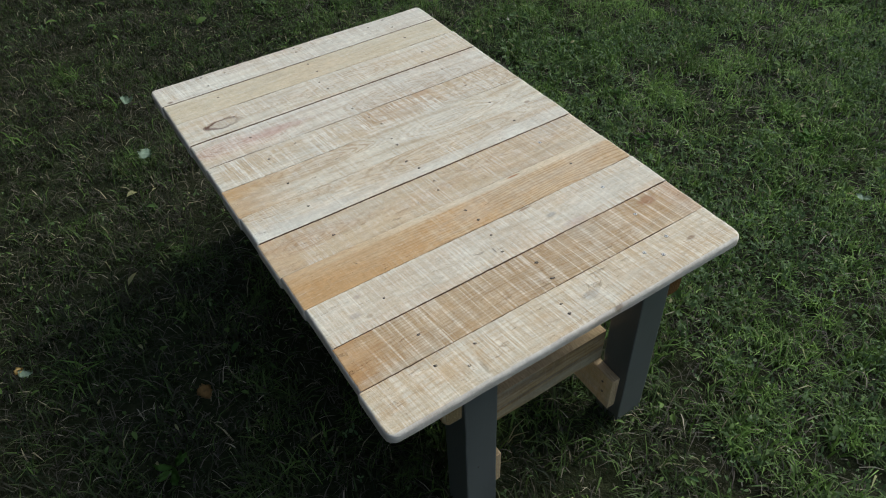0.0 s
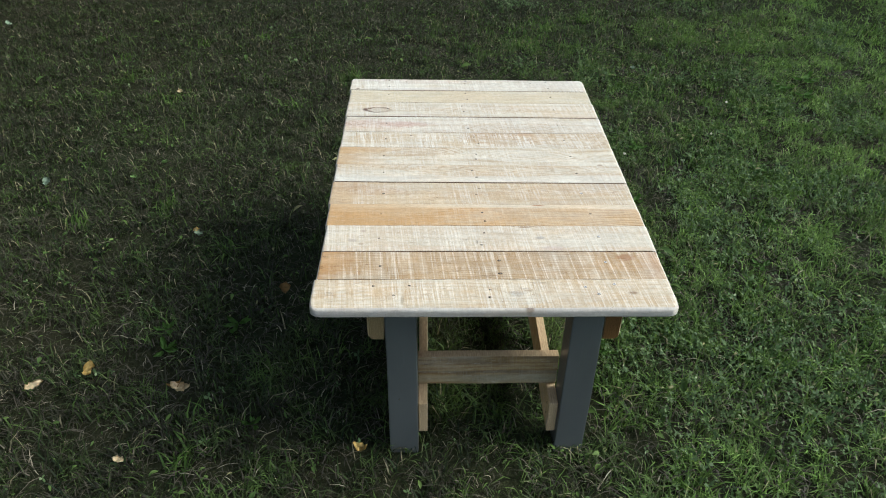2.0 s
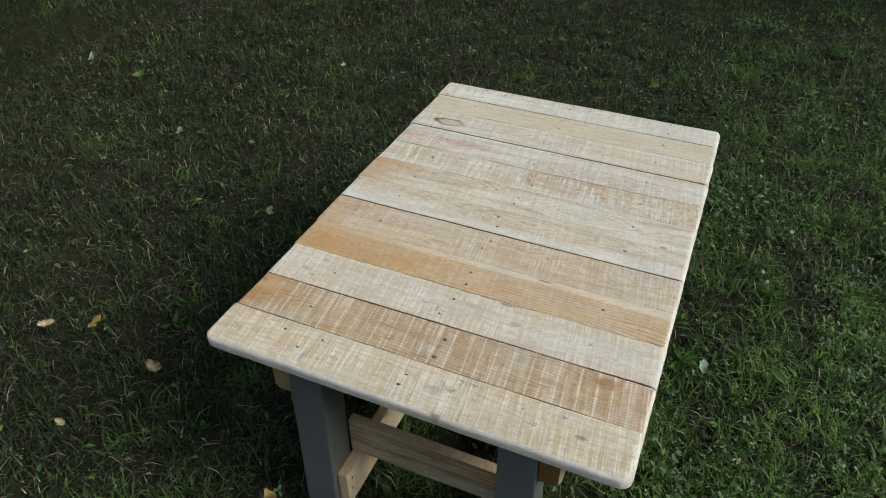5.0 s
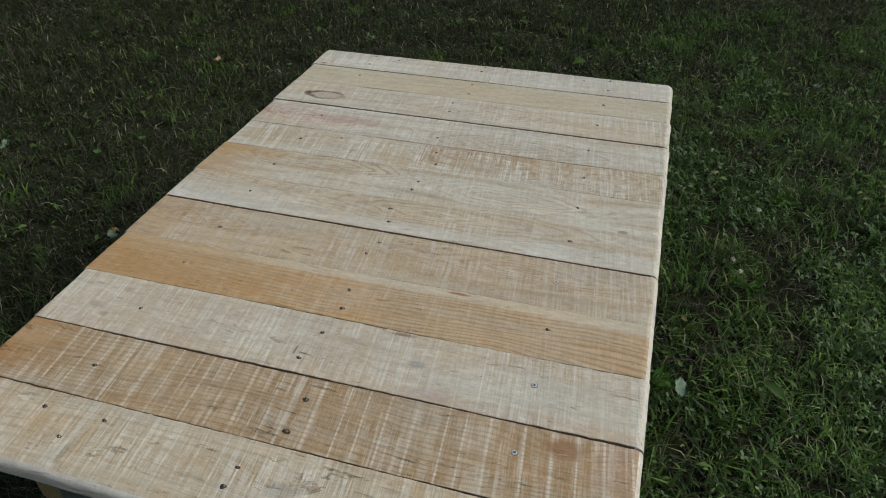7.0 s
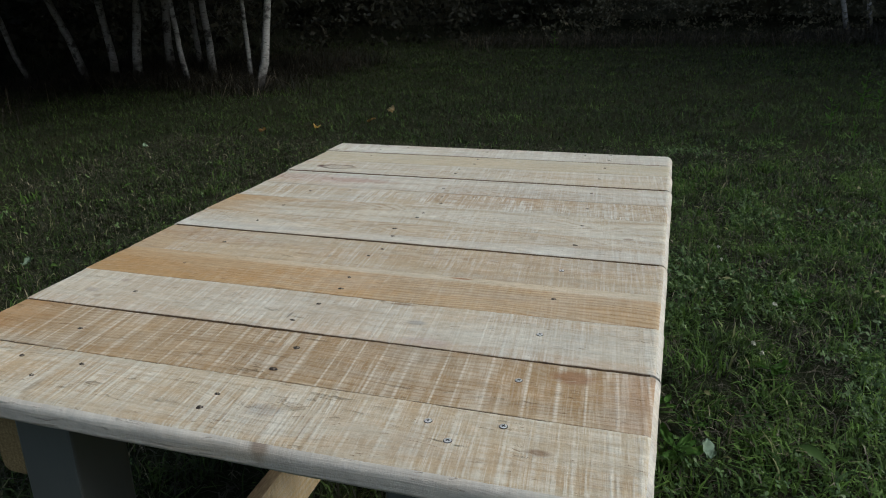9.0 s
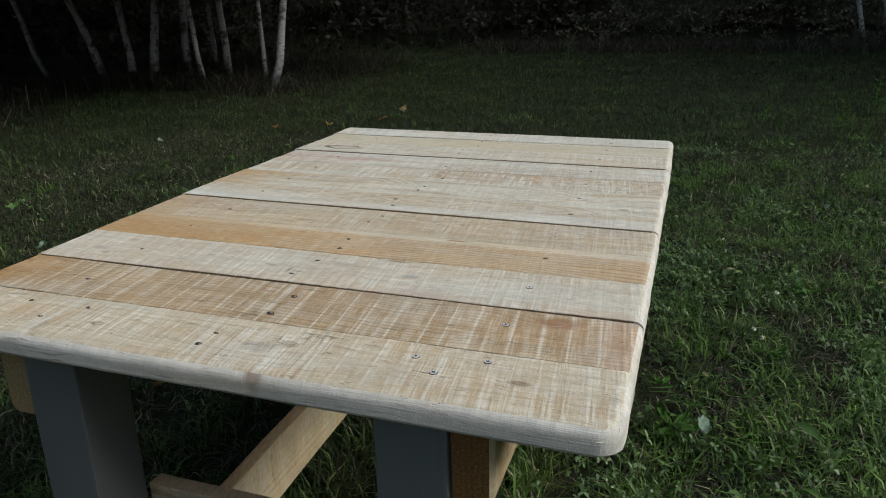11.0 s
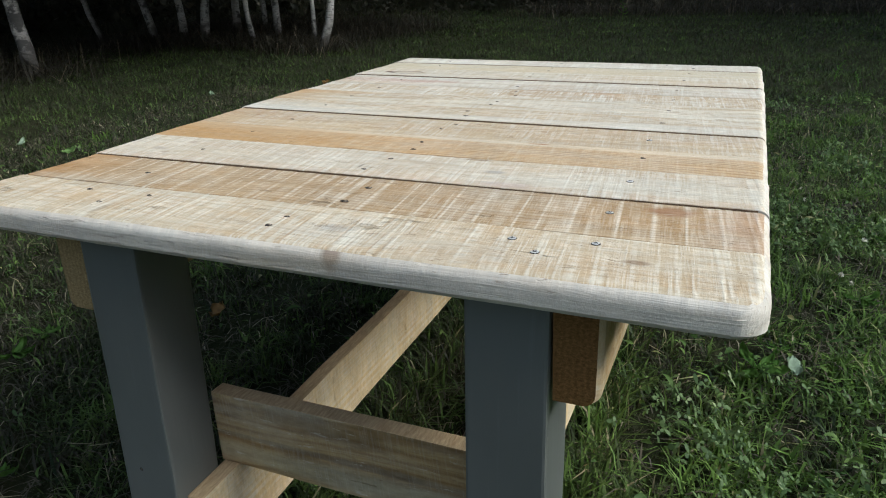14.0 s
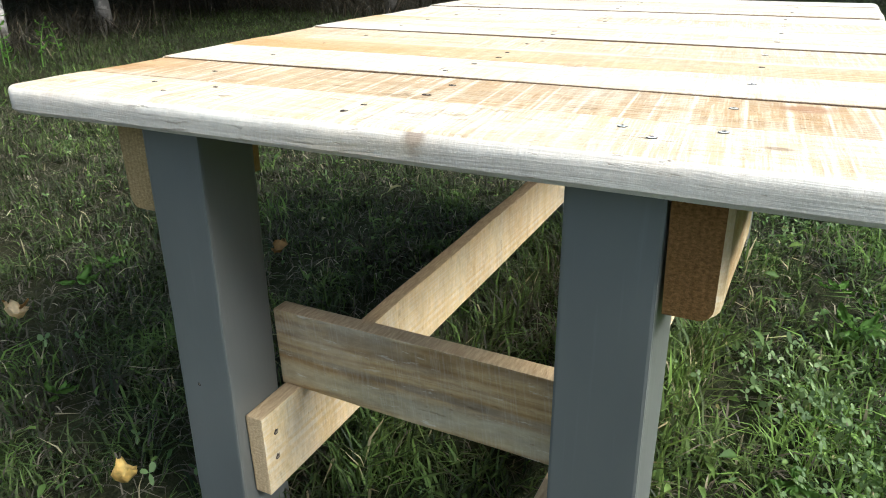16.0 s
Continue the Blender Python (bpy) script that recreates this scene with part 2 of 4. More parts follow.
def leaf_surface(name, low, high, straw, straw_share, through_light=0.35, thatch_shade=(0.075, 0.062, 0.030), thatch_shade_most=0.0, gloss=0.22):
    """Blades and leaves: colour by each piece's own tone, dry patches more common towards the woods, some light through
    them. The lawn's shade near the woods and sun on the open side are put into the colour.
    """
    n = Nodes(name)
    tone = n.node("ShaderNodeAttribute", out=2, props=[("attribute_name", "tone")])
    geo = n.node("ShaderNodeNewGeometry", out=0)
    color = n.mix(n.math("POWER", tone, 1.3), low, high)
    wide = n.noise(n.scaled(geo, 1.5, 1.5, 0.0), 1.0, 2.0)
    color = n.mix(n.step(wide, 0.42, 0.62, 0.0, 0.30), color, tuple(h * f for h, f in zip(high, (0.52, 0.50, 0.55))))
    if thatch_shade_most:
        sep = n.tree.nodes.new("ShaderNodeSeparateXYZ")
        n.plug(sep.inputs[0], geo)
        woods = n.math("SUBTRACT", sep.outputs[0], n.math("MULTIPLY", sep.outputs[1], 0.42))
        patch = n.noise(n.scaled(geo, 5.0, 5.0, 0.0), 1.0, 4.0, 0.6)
        # dry brown thatch, which also paints in the shade towards the woods
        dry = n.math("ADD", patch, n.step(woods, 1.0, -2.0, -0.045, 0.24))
        # brighter blades paint sunlight on the open side, less of it in front
        sunlit = n.math("ADD", n.math("ADD", wide, n.step(woods, 0.1, 1.6, -0.10, 0.30)), n.step(sep.outputs[1], -0.3, 0.5, -0.16, 0.0))
        color = n.mix(n.step(sunlit, 0.44, 0.66, 0.0, 0.9), color, n.mix(tone, tuple(0.34 * h for h in high), tuple(2.0 * h for h in high)))
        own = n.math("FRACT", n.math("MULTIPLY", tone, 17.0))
        color = n.mix(n.math("MULTIPLY", n.step(dry, 0.44, 0.62, 0.0, thatch_shade_most), n.step(own, 0.15, 0.7)), color, thatch_shade)
    color = n.mix(n.step(tone, 1.0 - straw_share, 1.0 - straw_share + 0.01), color, straw)
    n.finish(color, 0.58, specular=gloss)
    glow = n.tree.nodes.new("ShaderNodeBsdfTranslucent")
    n.plug(glow.inputs[0], color)
    blend = n.tree.nodes.new("ShaderNodeMixShader")
    blend.inputs[0].default_value = through_light
    n.tree.links.new(n.bsdf.outputs[0], blend.inputs[1])
    n.tree.links.new(glow.outputs[0], blend.inputs[2])
    n.tree.links.new(blend.outputs[0], n.out.inputs[0])
    return n.mat


def soil():
    n = Nodes("soil")
    p = n.place()
    big = n.noise(n.scaled(p, 0.9, 0.9, 0.9), 1.0, 5.0)
    fine = n.noise(n.scaled(p, 55.0, 55.0, 55.0), 1.0, 4.0, 0.7)
    color = n.mix(n.step(fine, 0.3, 0.7), (0.014, 0.018, 0.007), (0.036, 0.040, 0.017))
    color = n.mix(n.step(big, 0.42, 0.66, 0.0, 0.5), color, (0.036, 0.028, 0.016))
    return n.finish(color, 0.95, fine, 0.8, 0.02, 0.05)


def birch_bark(name="birch_bark", scarred=0.52):
    """Pale papery bark with dark bands and scars, and rough blackish bark at the foot."""
    n = Nodes(name)
    p = n.place()
    bands = n.noise(n.scaled(p, 14.0, 14.0, 75.0), 1.0, 3.0)
    scars = n.noise(n.scaled(p, 9.0, 9.0, 11.0), 1.0, 4.0, 0.65)
    color = n.mix(n.step(bands, 0.35, 0.7), (0.30, 0.27, 0.235), (0.52, 0.48, 0.42))
    color = n.mix(n.step(bands, 0.60, 0.67, 0.0, 0.85), color, (0.05, 0.045, 0.04))
    color = n.mix(n.step(scars, scarred, scarred + 0.10, 0.0, 0.92), color, (0.055, 0.05, 0.045))
    sep = n.tree.nodes.new("ShaderNodeSeparateXYZ")
    n.plug(sep.inputs[0], p)
    foot = n.math("ADD", sep.outputs[2], n.math("MULTIPLY", n.math("SUBTRACT", scars, 0.5), 0.9))
    color = n.mix(n.step(foot, 0.26, 0.02, 0.0, 0.9), color, (0.050, 0.043, 0.036))
    return n.finish(color, 0.75, bands, 0.5, 0.006, 0.2)


def plain(name, color, rough=0.6, metal=0.0, vary=0.25, scale=120.0):
    n = Nodes(name)
    g = n.noise(n.scaled(n.place(), scale, scale, scale), 1.0, 3.0)
    n.bsdf.inputs["Metallic"].default_value = metal
    return n.finish(n.mix(n.step(g, 0.3, 0.7), tuple(c * (1 - vary) for c in color), tuple(min(1, c * (1 + vary)) for c in color)), rough, g, 0.2, 0.001)


# ---- helpers for meshes ----
def part(name, bm, material, parent, label="", smooth=False):
    """Links a bmesh as one mesh object under a thing or a part."""
    me = bpy.data.meshes.new(name)
    bm.normal_update()
    bm.to_mesh(me)
    bm.free()
    me.materials.append(material)
    if smooth:
        me.polygons.foreach_set("use_smooth", [True] * len(me.polygons))
    ob = new(name, me)
    ob.parent = parent
    if label:
        ob["label"] = label
    return ob


def beam(lo, hi, bevel=0.003, cuts=6, bow=0.0, seed=1.0, sawn_edges=False):
    """A sawn beam between two corners: bevelled edges, cut along its length, very slightly uneven."""
    bm = bmesh.new()
    bmesh.ops.create_cube(bm, size=1.0)
    size = [b - a for a, b in zip(lo, hi)]
    mid = [(a + b) / 2 for a, b in zip(lo, hi)]
    for v in bm.verts:
        v.co = Vector((mid[k] + v.co[k] * size[k] for k in range(3)))
    axis = max(range(3), key=lambda k: size[k])
    long_edges = [e for e in bm.edges if abs((e.verts[0].co - e.verts[1].co)[axis]) > 1e-4]
    if cuts:
        bmesh.ops.subdivide_edges(bm, edges=long_edges, cuts=cuts)
    sharp = [e for e in bm.edges if len(e.link_faces) == 2 and e.calc_face_angle(0) > 0.5]
    bmesh.ops.bevel(bm, geom=sharp, offset=bevel, segments=2, affect="EDGES", profile=0.6)
    for v in bm.verts:
        v.co += noise.noise_vector(v.co * 9 + Vector((seed * 7, seed, 0))) * 0.0012 + noise.noise_vector(v.co * 60 + Vector((seed, 0, 3))) * 0.0003
        if bow:
            s = (v.co[axis] - lo[axis]) / size[axis]
            v.co.z += bow * math.sin(math.pi * s)
    bm.normal_update()
    if sawn_edges:
        for f in bm.faces:
            f.material_index = 1 if abs(f.normal.z) > 0.6 or abs(f.normal[axis]) > 0.6 else 0
    return bm


def fast_mesh(name, verts, faces, tone, material):
    """A mesh object from arrays of vertices and equal-sized faces, with a tone for each vertex."""
    me = bpy.data.meshes.new(name)
    k = faces.shape[1]
    me.vertices.add(len(verts))
    me.vertices.foreach_set("co", verts.astype(np.float32).ravel())
    me.loops.add(faces.size)
    me.loops.foreach_set("vertex_index", faces.astype(np.int32).ravel())
    me.polygons.add(len(faces))
    me.polygons.foreach_set("loop_start", np.arange(0, faces.size, k, dtype=np.int32))
    me.polygons.foreach_set("loop_total", np.full(len(faces), k, dtype=np.int32))
    me.update(calc_edges=True)
    me.attributes.new("tone", "FLOAT", "POINT").data.foreach_set("value", tone.astype(np.float32))
    me.materials.append(material)
    return new(name, me)


# ---- ground ----
def build_ground():
    """One sheet: fine and gently uneven near the table, flat to the horizon."""
    near = np.linspace(-9, 14, 116)
    xs = np.concatenate([[-600, -120, -40, -18], near, [24, 60, 150, 600]])
    ys = xs.copy()
    gx, gy = np.meshgrid(xs, ys, indexing="ij")
    gz = np.full_like(gx, GROUND)
    for i in range(len(xs)):
        for j in range(len(ys)):
            if abs(gx[i, j]) < 15 and abs(gy[i, j]) < 15:
                gz[i, j] += 0.006 * noise.noise(Vector((gx[i, j] * 1.3, gy[i, j] * 1.3, 0)))
    nx, ny = gx.shape
    idx = np.arange(nx * ny).reshape(nx, ny)
    faces = np.stack([idx[:-1, :-1], idx[1:, :-1], idx[1:, 1:], idx[:-1, 1:]], -1).reshape(-1, 4)
    ob = fast_mesh("ground", np.stack([gx, gy, gz], -1).reshape(-1, 3), faces, np.zeros(nx * ny), soil())
    tagged(ob, "dark soil under a mown lawn", "ground", kind="structure")


build_ground()


# ---- the table ----
SEAMS = [0.0, 0.101, 0.204, 0.308, 0.406, 0.512, 0.603, 0.705, 0.799, 0.902, 1.003, 1.095, 1.190]
GAPS = [0.0, 0.0015, 0.0014, 0.0009, 0.0006, 0.0015, 0.0006, 0.0013, 0.0008, 0.0014, 0.0012, 0.0014, 0.0]
LIFT = [0.0, -0.0001, 0.0018, 0.0014, -0.0006, 0.0016, 0.0012, 0.0006, 0.0006, 0.0026, 0.0025, 0.0034]
LEFT = [0.004, 0.008, 0.009, 0.006, 0.002, 0.004, 0.001, 0.003, 0.002, 0.000, 0.001, -0.003]
RIGHT = [0.8085, 0.8080, 0.8078, 0.8065, 0.8060, 0.8050, 0.8040, 0.8038, 0.8025, 0.8008, 0.7980, 0.7970]
THICK, ROUND, CORNER = 0.026, 0.0105, 0.021


def lift_at(k, x, y):
    """Height of a board's face over the nominal top: each board's own step, and the top's slight wind towards its far left corner."""
    return LIFT[k] + 0.0052 * (1 - x / 0.8) * min(1.0, max(0.0, (y - 0.18) / 0.34))

WHITE = (0.69, 0.622, 0.475)
GREYBLUE, KNOT, PINK = (0.22, 0.21, 0.21), (0.20, 0.105, 0.045), (0.46, 0.29, 0.20)


def board_materials():
    return [
        wood("board_wood_cream_sawn", (0.605, 0.495, 0.335), (0.52, 0.395, 0.24), 1.0, 0.7, 0.18, 90, 1.0, 0.65, pale=(0.72, 0.645, 0.50), stain=(0.50, 0.345, 0.185), stain_amount=0.6, knots=[(0.458, 0.05, 0.022, 0.010, GREYBLUE, 0.35, False), (0.715, 0.052, 0.012, 0.005, KNOT, 0.7, False), (0.205, 0.030, 0.004, 0.016, (0.3, 0.22, 0.13), 0.6, False)]),
        wood("board_wood_brown_striped", (0.46, 0.325, 0.18), (0.37, 0.24, 0.115), 2.0, 0.6, 0.45, 190, 0.62, 0.85, pale=(0.69, 0.59, 0.44), stain=(0.40, 0.24, 0.10), stain_amount=0.5, knots=[(0.726, 0.182, 0.024, 0.013, (0.31, 0.15, 0.06), 0.9, False)], ends=[(0.0, 0.10, (0.42, 0.225, 0.08), 0.85), (0.80, 0.05, PINK, 0.3)]),
        wood("board_wood_white_smooth", (0.635, 0.55, 0.41), (0.545, 0.445, 0.305), 3.0, 0.9, 0.14, 60, 0.7, 0.5, pale=(0.73, 0.67, 0.545), stain=(0.54, 0.41, 0.265), stain_amount=0.5, bands=[(0.212, 0.014, (0.55, 0.40, 0.26), 0.55)], knots=[(0.535, 0.257, 0.013, 0.006, GREYBLUE, 0.5, False), (0.102, 0.284, 0.009, 0.005, (0.30, 0.2, 0.16), 0.5, False), (0.078, 0.246, 0.014, 0.007, (0.33, 0.26, 0.23), 0.5, False), (0.10, 0.232, 0.007, 0.005, KNOT, 0.4, False), (0.379, 0.240, 0.002, 0.009, (0.14, 0.10, 0.07), 0.7, False), (0.500, 0.302, 0.016, 0.003, KNOT, 0.7, False), (0.56, 0.215, 0.03, 0.010, (0.48, 0.36, 0.30), 0.5, False)]),
        wood("board_wood_orange_straight", (0.58, 0.415, 0.235), (0.49, 0.32, 0.155), 4.0, 0.7, 0.62, 165, 0.30, 0.18, pale=(0.66, 0.55, 0.39), stain=(0.50, 0.28, 0.10), stain_amount=0.5, ends=[(0.0, 0.38, (0.46, 0.26, 0.095), 0.65)], bands=[(0.402, 0.018, (0.66, 0.56, 0.39), 0.85)], knots=[(0.546, 0.400, 0.018, 0.003, (0.33, 0.15, 0.06), 0.9, False)]),
        wood("board_wood_tan", (0.57, 0.445, 0.275), (0.475, 0.345, 0.20), 5.0, 0.8, 0.16, 45, 0.42, 0.16, stain=(0.46, 0.31, 0.17), stain_amount=0.45, ends=[(0.0, 0.09, (0.45, 0.28, 0.13), 0.5)], arches=[(0.10, 0.470, 0.10, 0.022, (0.49, 0.33, 0.19), 0.5), (0.62, 0.475, 0.17, 0.022, (0.54, 0.40, 0.25), 0.5)]),
        wood("board_wood_pale_waved", WHITE, (0.545, 0.44, 0.30), 6.0, 0.8, 0.40, 26, 0.40, 0.12, stain=(0.53, 0.40, 0.25), stain_amount=0.55, bands=[(0.530, 0.022, (0.67, 0.64, 0.55), 0.45)], arches=[(0.46, 0.578, 0.24, 0.032, (0.55, 0.42, 0.26), 0.65), (0.08, 0.590, 0.12, 0.02, (0.56, 0.43, 0.27), 0.5)]),
        wood("board_wood_pale_arched", (0.62, 0.535, 0.385), (0.53, 0.42, 0.27), 7.0, 0.8, 0.45, 36, 0.40, 0.1, stain=WHITE, stain_amount=0.5, knots=[(0.746, 0.608, 0.009, 0.005, KNOT, 0.6, False), (0.60, 0.650, 0.05, 0.016, (0.56, 0.46, 0.32), 0.3, False)], ends=[(0.0, 0.16, (0.46, 0.275, 0.11), 0.8)], arches=[(0.56, 0.655, 0.15, 0.034, (0.64, 0.565, 0.43), 0.6), (0.22, 0.685, 0.14, 0.03, (0.52, 0.39, 0.24), 0.55)]),
        wood("board_wood_white_scored", WHITE, (0.50, 0.40, 0.27), 8.0, 0.8, 0.20, 60, 1.0, 0.55, stain=(0.50, 0.37, 0.215), stain_amount=0.55, knots=[(0.55, 0.790, 0.035, 0.010, (0.42, 0.26, 0.14), 0.6, False), (0.47, 0.745, 0.03, 0.03, (0.47, 0.33, 0.19), 0.5, False)], arches=[(0.49, 0.765, 0.13, 0.050, (0.47, 0.325, 0.18), 0.75), (0.70, 0.76, 0.12, 0.06, (0.51, 0.375, 0.22), 0.7)]),
        wood("board_wood_white_pink", WHITE, (0.54, 0.455, 0.345), 9.0, 0.8, 0.30, 30, 0.7, 0.4, stain=(0.55, 0.435, 0.30), stain_amount=0.45, knots=[(0.19, 0.852, 0.09, 0.018, (0.50, 0.32, 0.24), 0.55, False)], arches=[(0.52, 0.832, 0.15, 0.034, (0.53, 0.41, 0.275), 0.6), (0.11, 0.850, 0.12, 0.030, (0.53, 0.36, 0.27), 0.6)]),
        wood("board_wood_cream_knotted", (0.64, 0.575, 0.44), (0.56, 0.46, 0.32), 10.0, 0.8, 0.30, 34, 0.65, 0.4, stain=(0.55, 0.43, 0.28), stain_amount=0.4, knots=[(0.10, 0.945, 0.042, 0.018, (0.13, 0.065, 0.038), 1.0, True)], arches=[(0.19, 0.955, 0.055, 0.020, (0.57, 0.45, 0.30), 0.5), (0.42, 0.950, 0.16, 0.030, (0.57, 0.455, 0.31), 0.5)]),
        wood("board_wood_yellow_planed", (0.59, 0.495, 0.335), (0.54, 0.44, 0.28), 11.0, 0.9, 0.14, 60, 0.14, 0.0, stain=(0.55, 0.44, 0.27), stain_amount=0.3),
        wood("board_wood_white_rough", WHITE, (0.55, 0.48, 0.38), 12.0, 0.8, 0.14, 50, 0.9, 0.4, stain=(0.54, 0.44, 0.32), stain_amount=0.4, knots=[(0.024, 1.104, 0.008, 0.005, (0.12, 0.07, 0.04), 0.8, False)], arches=[(0.30, 1.165, 0.20, 0.020, (0.56, 0.46, 0.34), 0.5)]),
    ]


def board_mesh(k):
    """One board of the top: rounded over where it meets the outside of the table, eased along the seams."""
    y0, y1 = SEAMS[k] + GAPS[k] / 2, SEAMS[k + 1] - GAPS[k + 1] / 2
    first, last = k == 0, k == len(SEAMS) - 2
    arc = [math.pi / 2 * i / 6 for i in range(7)]
    over = [(ROUND * (1 - math.cos(a)), ROUND * (1 - math.sin(a))) for a in arc]           # inset, drop
    ease = [(0.0, 0.0008), (0.0003, 0.0002), (0.0009, 0.0)]
    lo = over if first else ease
    hi = over if last else ease
    ys = [(y0 + d, drop) for d, drop in lo] + [(y0 + 0.014 + (y1 - y0 - 0.028) * i / 6, 0.0) for i in range(7)] + [(y1 - d, drop) for d, drop in reversed(hi)]
    span = [i / 120 for i in range(121)]

    def reach(y):
        """How far a rounded corner draws in the board's ends at y."""
        d = CORNER
        if first:
            d = min(d, y - y0)
        if last:
            d = min(d, y1 - y)
        d = max(d, 0.0)
        return CORNER - math.sqrt(max(0.0, CORNER ** 2 - (CORNER - d) ** 2))

    bm = bmesh.new()
    rows = []
    for j, (y, drop_y) in enumerate(ys):
        pull = reach(y)
        a, b = LEFT[k] + pull, RIGHT[k] - pull
        xs = [(a + 0.55 * d, 0.55 * drop) for d, drop in over] + [(a + 0.02 + (b - a - 0.04) * s, 0.0) for s in span] + [(b - d, drop) for d, drop in reversed(over)]
        row = []
        for x, drop_x in xs:
            wob = 0.0012 * noise.noise(Vector((x * 7, k * 3.1 + (0 if y < (y0 + y1) / 2 else 9), 0))) + 0.0009 * noise.noise(Vector((x * 70, k * 5.0, 4))) + 0.0005 * noise.noise(Vector((x * 190, k * 5.0, 9)))
            edge = 0.0 if (first and j < 12 or last and j > len(ys) - 13) else (1.0 if j < 3 or j > len(ys) - 4 else 0.0)
            cup = 0.0006 * noise.noise(Vector((x * 3, y * 22, k)))
            if first and y < y0 + 0.03 or last and y > y1 - 0.03:      # the hand-sanded rim wanders a little
                wob, edge = 0.0016 * noise.noise(Vector((x * 5, k * 3.1, 1))) + 0.0005 * noise.noise(Vector((x * 24, k, 6))), 1.0
            z = TOP + lift_at(k, x, y) - min(ROUND, math.hypot(drop_x, drop_y)) + cup
            if k == 3 and y > y1 - 0.03:      # worn far edge of the orange board
                z -= 0.0012 * (y - y1 + 0.03) / 0.03
            row.append(bm.verts.new((x + 0.0008 * noise.noise(Vector((y * 30, x * 3, 2))), y + wob * edge, z)))
        rows.append(row)
    for r0, r1 in zip(rows, rows[1:]):
        for i in range(len(r0) - 1):
            bm.faces.new((r0[i], r0[i + 1], r1[i + 1], r1[i]))
    rim = rows[0] + [r[-1] for r in rows[1:]] + rows[-1][-2::-1] + [r[0] for r in rows[-2:0:-1]]
    mid = [bm.verts.new((v.co.x, v.co.y, TOP - THICK + 0.004)) for v in rim]
    cx, cy = (LEFT[k] + RIGHT[k]) / 2, (y0 + y1) / 2
    low = [bm.verts.new((v.co.x + (0.004 if v.co.x < cx else -0.004) * (abs(v.co.x - cx) > 0.38), v.co.y + (0.003 if v.co.y < cy else -0.003) * (first and v.co.y < cy or last and v.co.y > cy), TOP - THICK)) for v in rim]
    n = len(rim)
    for ring0, ring1 in ((rim, mid), (mid, low)):
        for i in range(n):
            bm.faces.new((ring0[i], ring1[i], ring1[(i + 1) % n], ring0[(i + 1) % n]))
    bm.faces.new(low[::-1])
    bmesh.ops.recalc_face_normals(bm, faces=bm.faces)
    bm.normal_update()
    for f in bm.faces:      # the sanded rim
        c = f.calc_center_median()
        outside = min(c.x - LEFT[k], RIGHT[k] - c.x, c.y - y0 if first else 1.0, y1 - c.y if last else 1.0) < ROUND
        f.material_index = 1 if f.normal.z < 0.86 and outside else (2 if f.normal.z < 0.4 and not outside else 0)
        f.smooth = outside and f.normal.z > 0.12
    return bm


def screw_mesh(seed):
    """A sunk screw: a ragged ring coloured dark for the hole's shade, its far lip and head coloured paler for the light
    on them.
    """
    bm = bmesh.new()
    rings = [(0.0036, 0.0002), (0.0031, 0.0006), (0.0026, 0.0004), (0.0020, 0.0005), (0.0008, 0.0002)]
    loops = []
    for r, z in rings:
        turn = [2 * math.pi * i / 12 for i in range(12)]
        loops.append([bm.verts.new((r * math.cos(a) * (1 + 0.6 * noise.noise(Vector((math.cos(a) * 1.3, math.sin(a) * 1.3, seed)))), r * math.sin(a) * (1 + 0.6 * noise.noise(Vector((math.cos(a) * 1.3, math.sin(a) * 1.3, seed)))), z)) for a in turn])
    for l0, l1 in zip(loops, loops[1:]):
        for i in range(12):
            bm.faces.new((l0[i], l0[(i + 1) % 12], l1[(i + 1) % 12], l1[i]))
    bm.faces.new(loops[-1])
    for f in bm.faces:
        c = f.calc_center_median()
        f.material_index = 1 if 0.0011 < c.length < 0.0026 and c.x + 0.5 * c.y > 0.0004 else 0
    return bm


def cross_head_mesh():
    """A bright countersunk screw head; its cross recess and the narrow hole around it are put in as dark colour."""
    bm = bmesh.new()
    turn = [2 * math.pi * i / 16 for i in range(16)]
    loops = [[bm.verts.new((r * math.cos(a), r * math.sin(a), z)) for a in turn] for r, z in ((0.0047, 0.0002), (0.0041, 0.0003), (0.0040, 0.0007), (0.0030, 0.0009), (0.0010, 0.0009))]
    for k, (l0, l1) in enumerate(zip(loops, loops[1:])):
        for i in range(16):
            bm.faces.new((l0[i], l0[(i + 1) % 16], l1[(i + 1) % 16], l1[i])).material_index = 1 if k > 1 else 0
    bm.faces.new(loops[-1])
    for w, h in ((0.0025, 0.0006), (0.0006, 0.0025)):
        bm.faces.new([bm.verts.new((x, y, 0.0011)) for x, y in ((-w, -h), (w, -h), (w, h), (-w, h))])
    return bm


RAIL_RISE = 0.031      # the rails climb slightly towards the far end


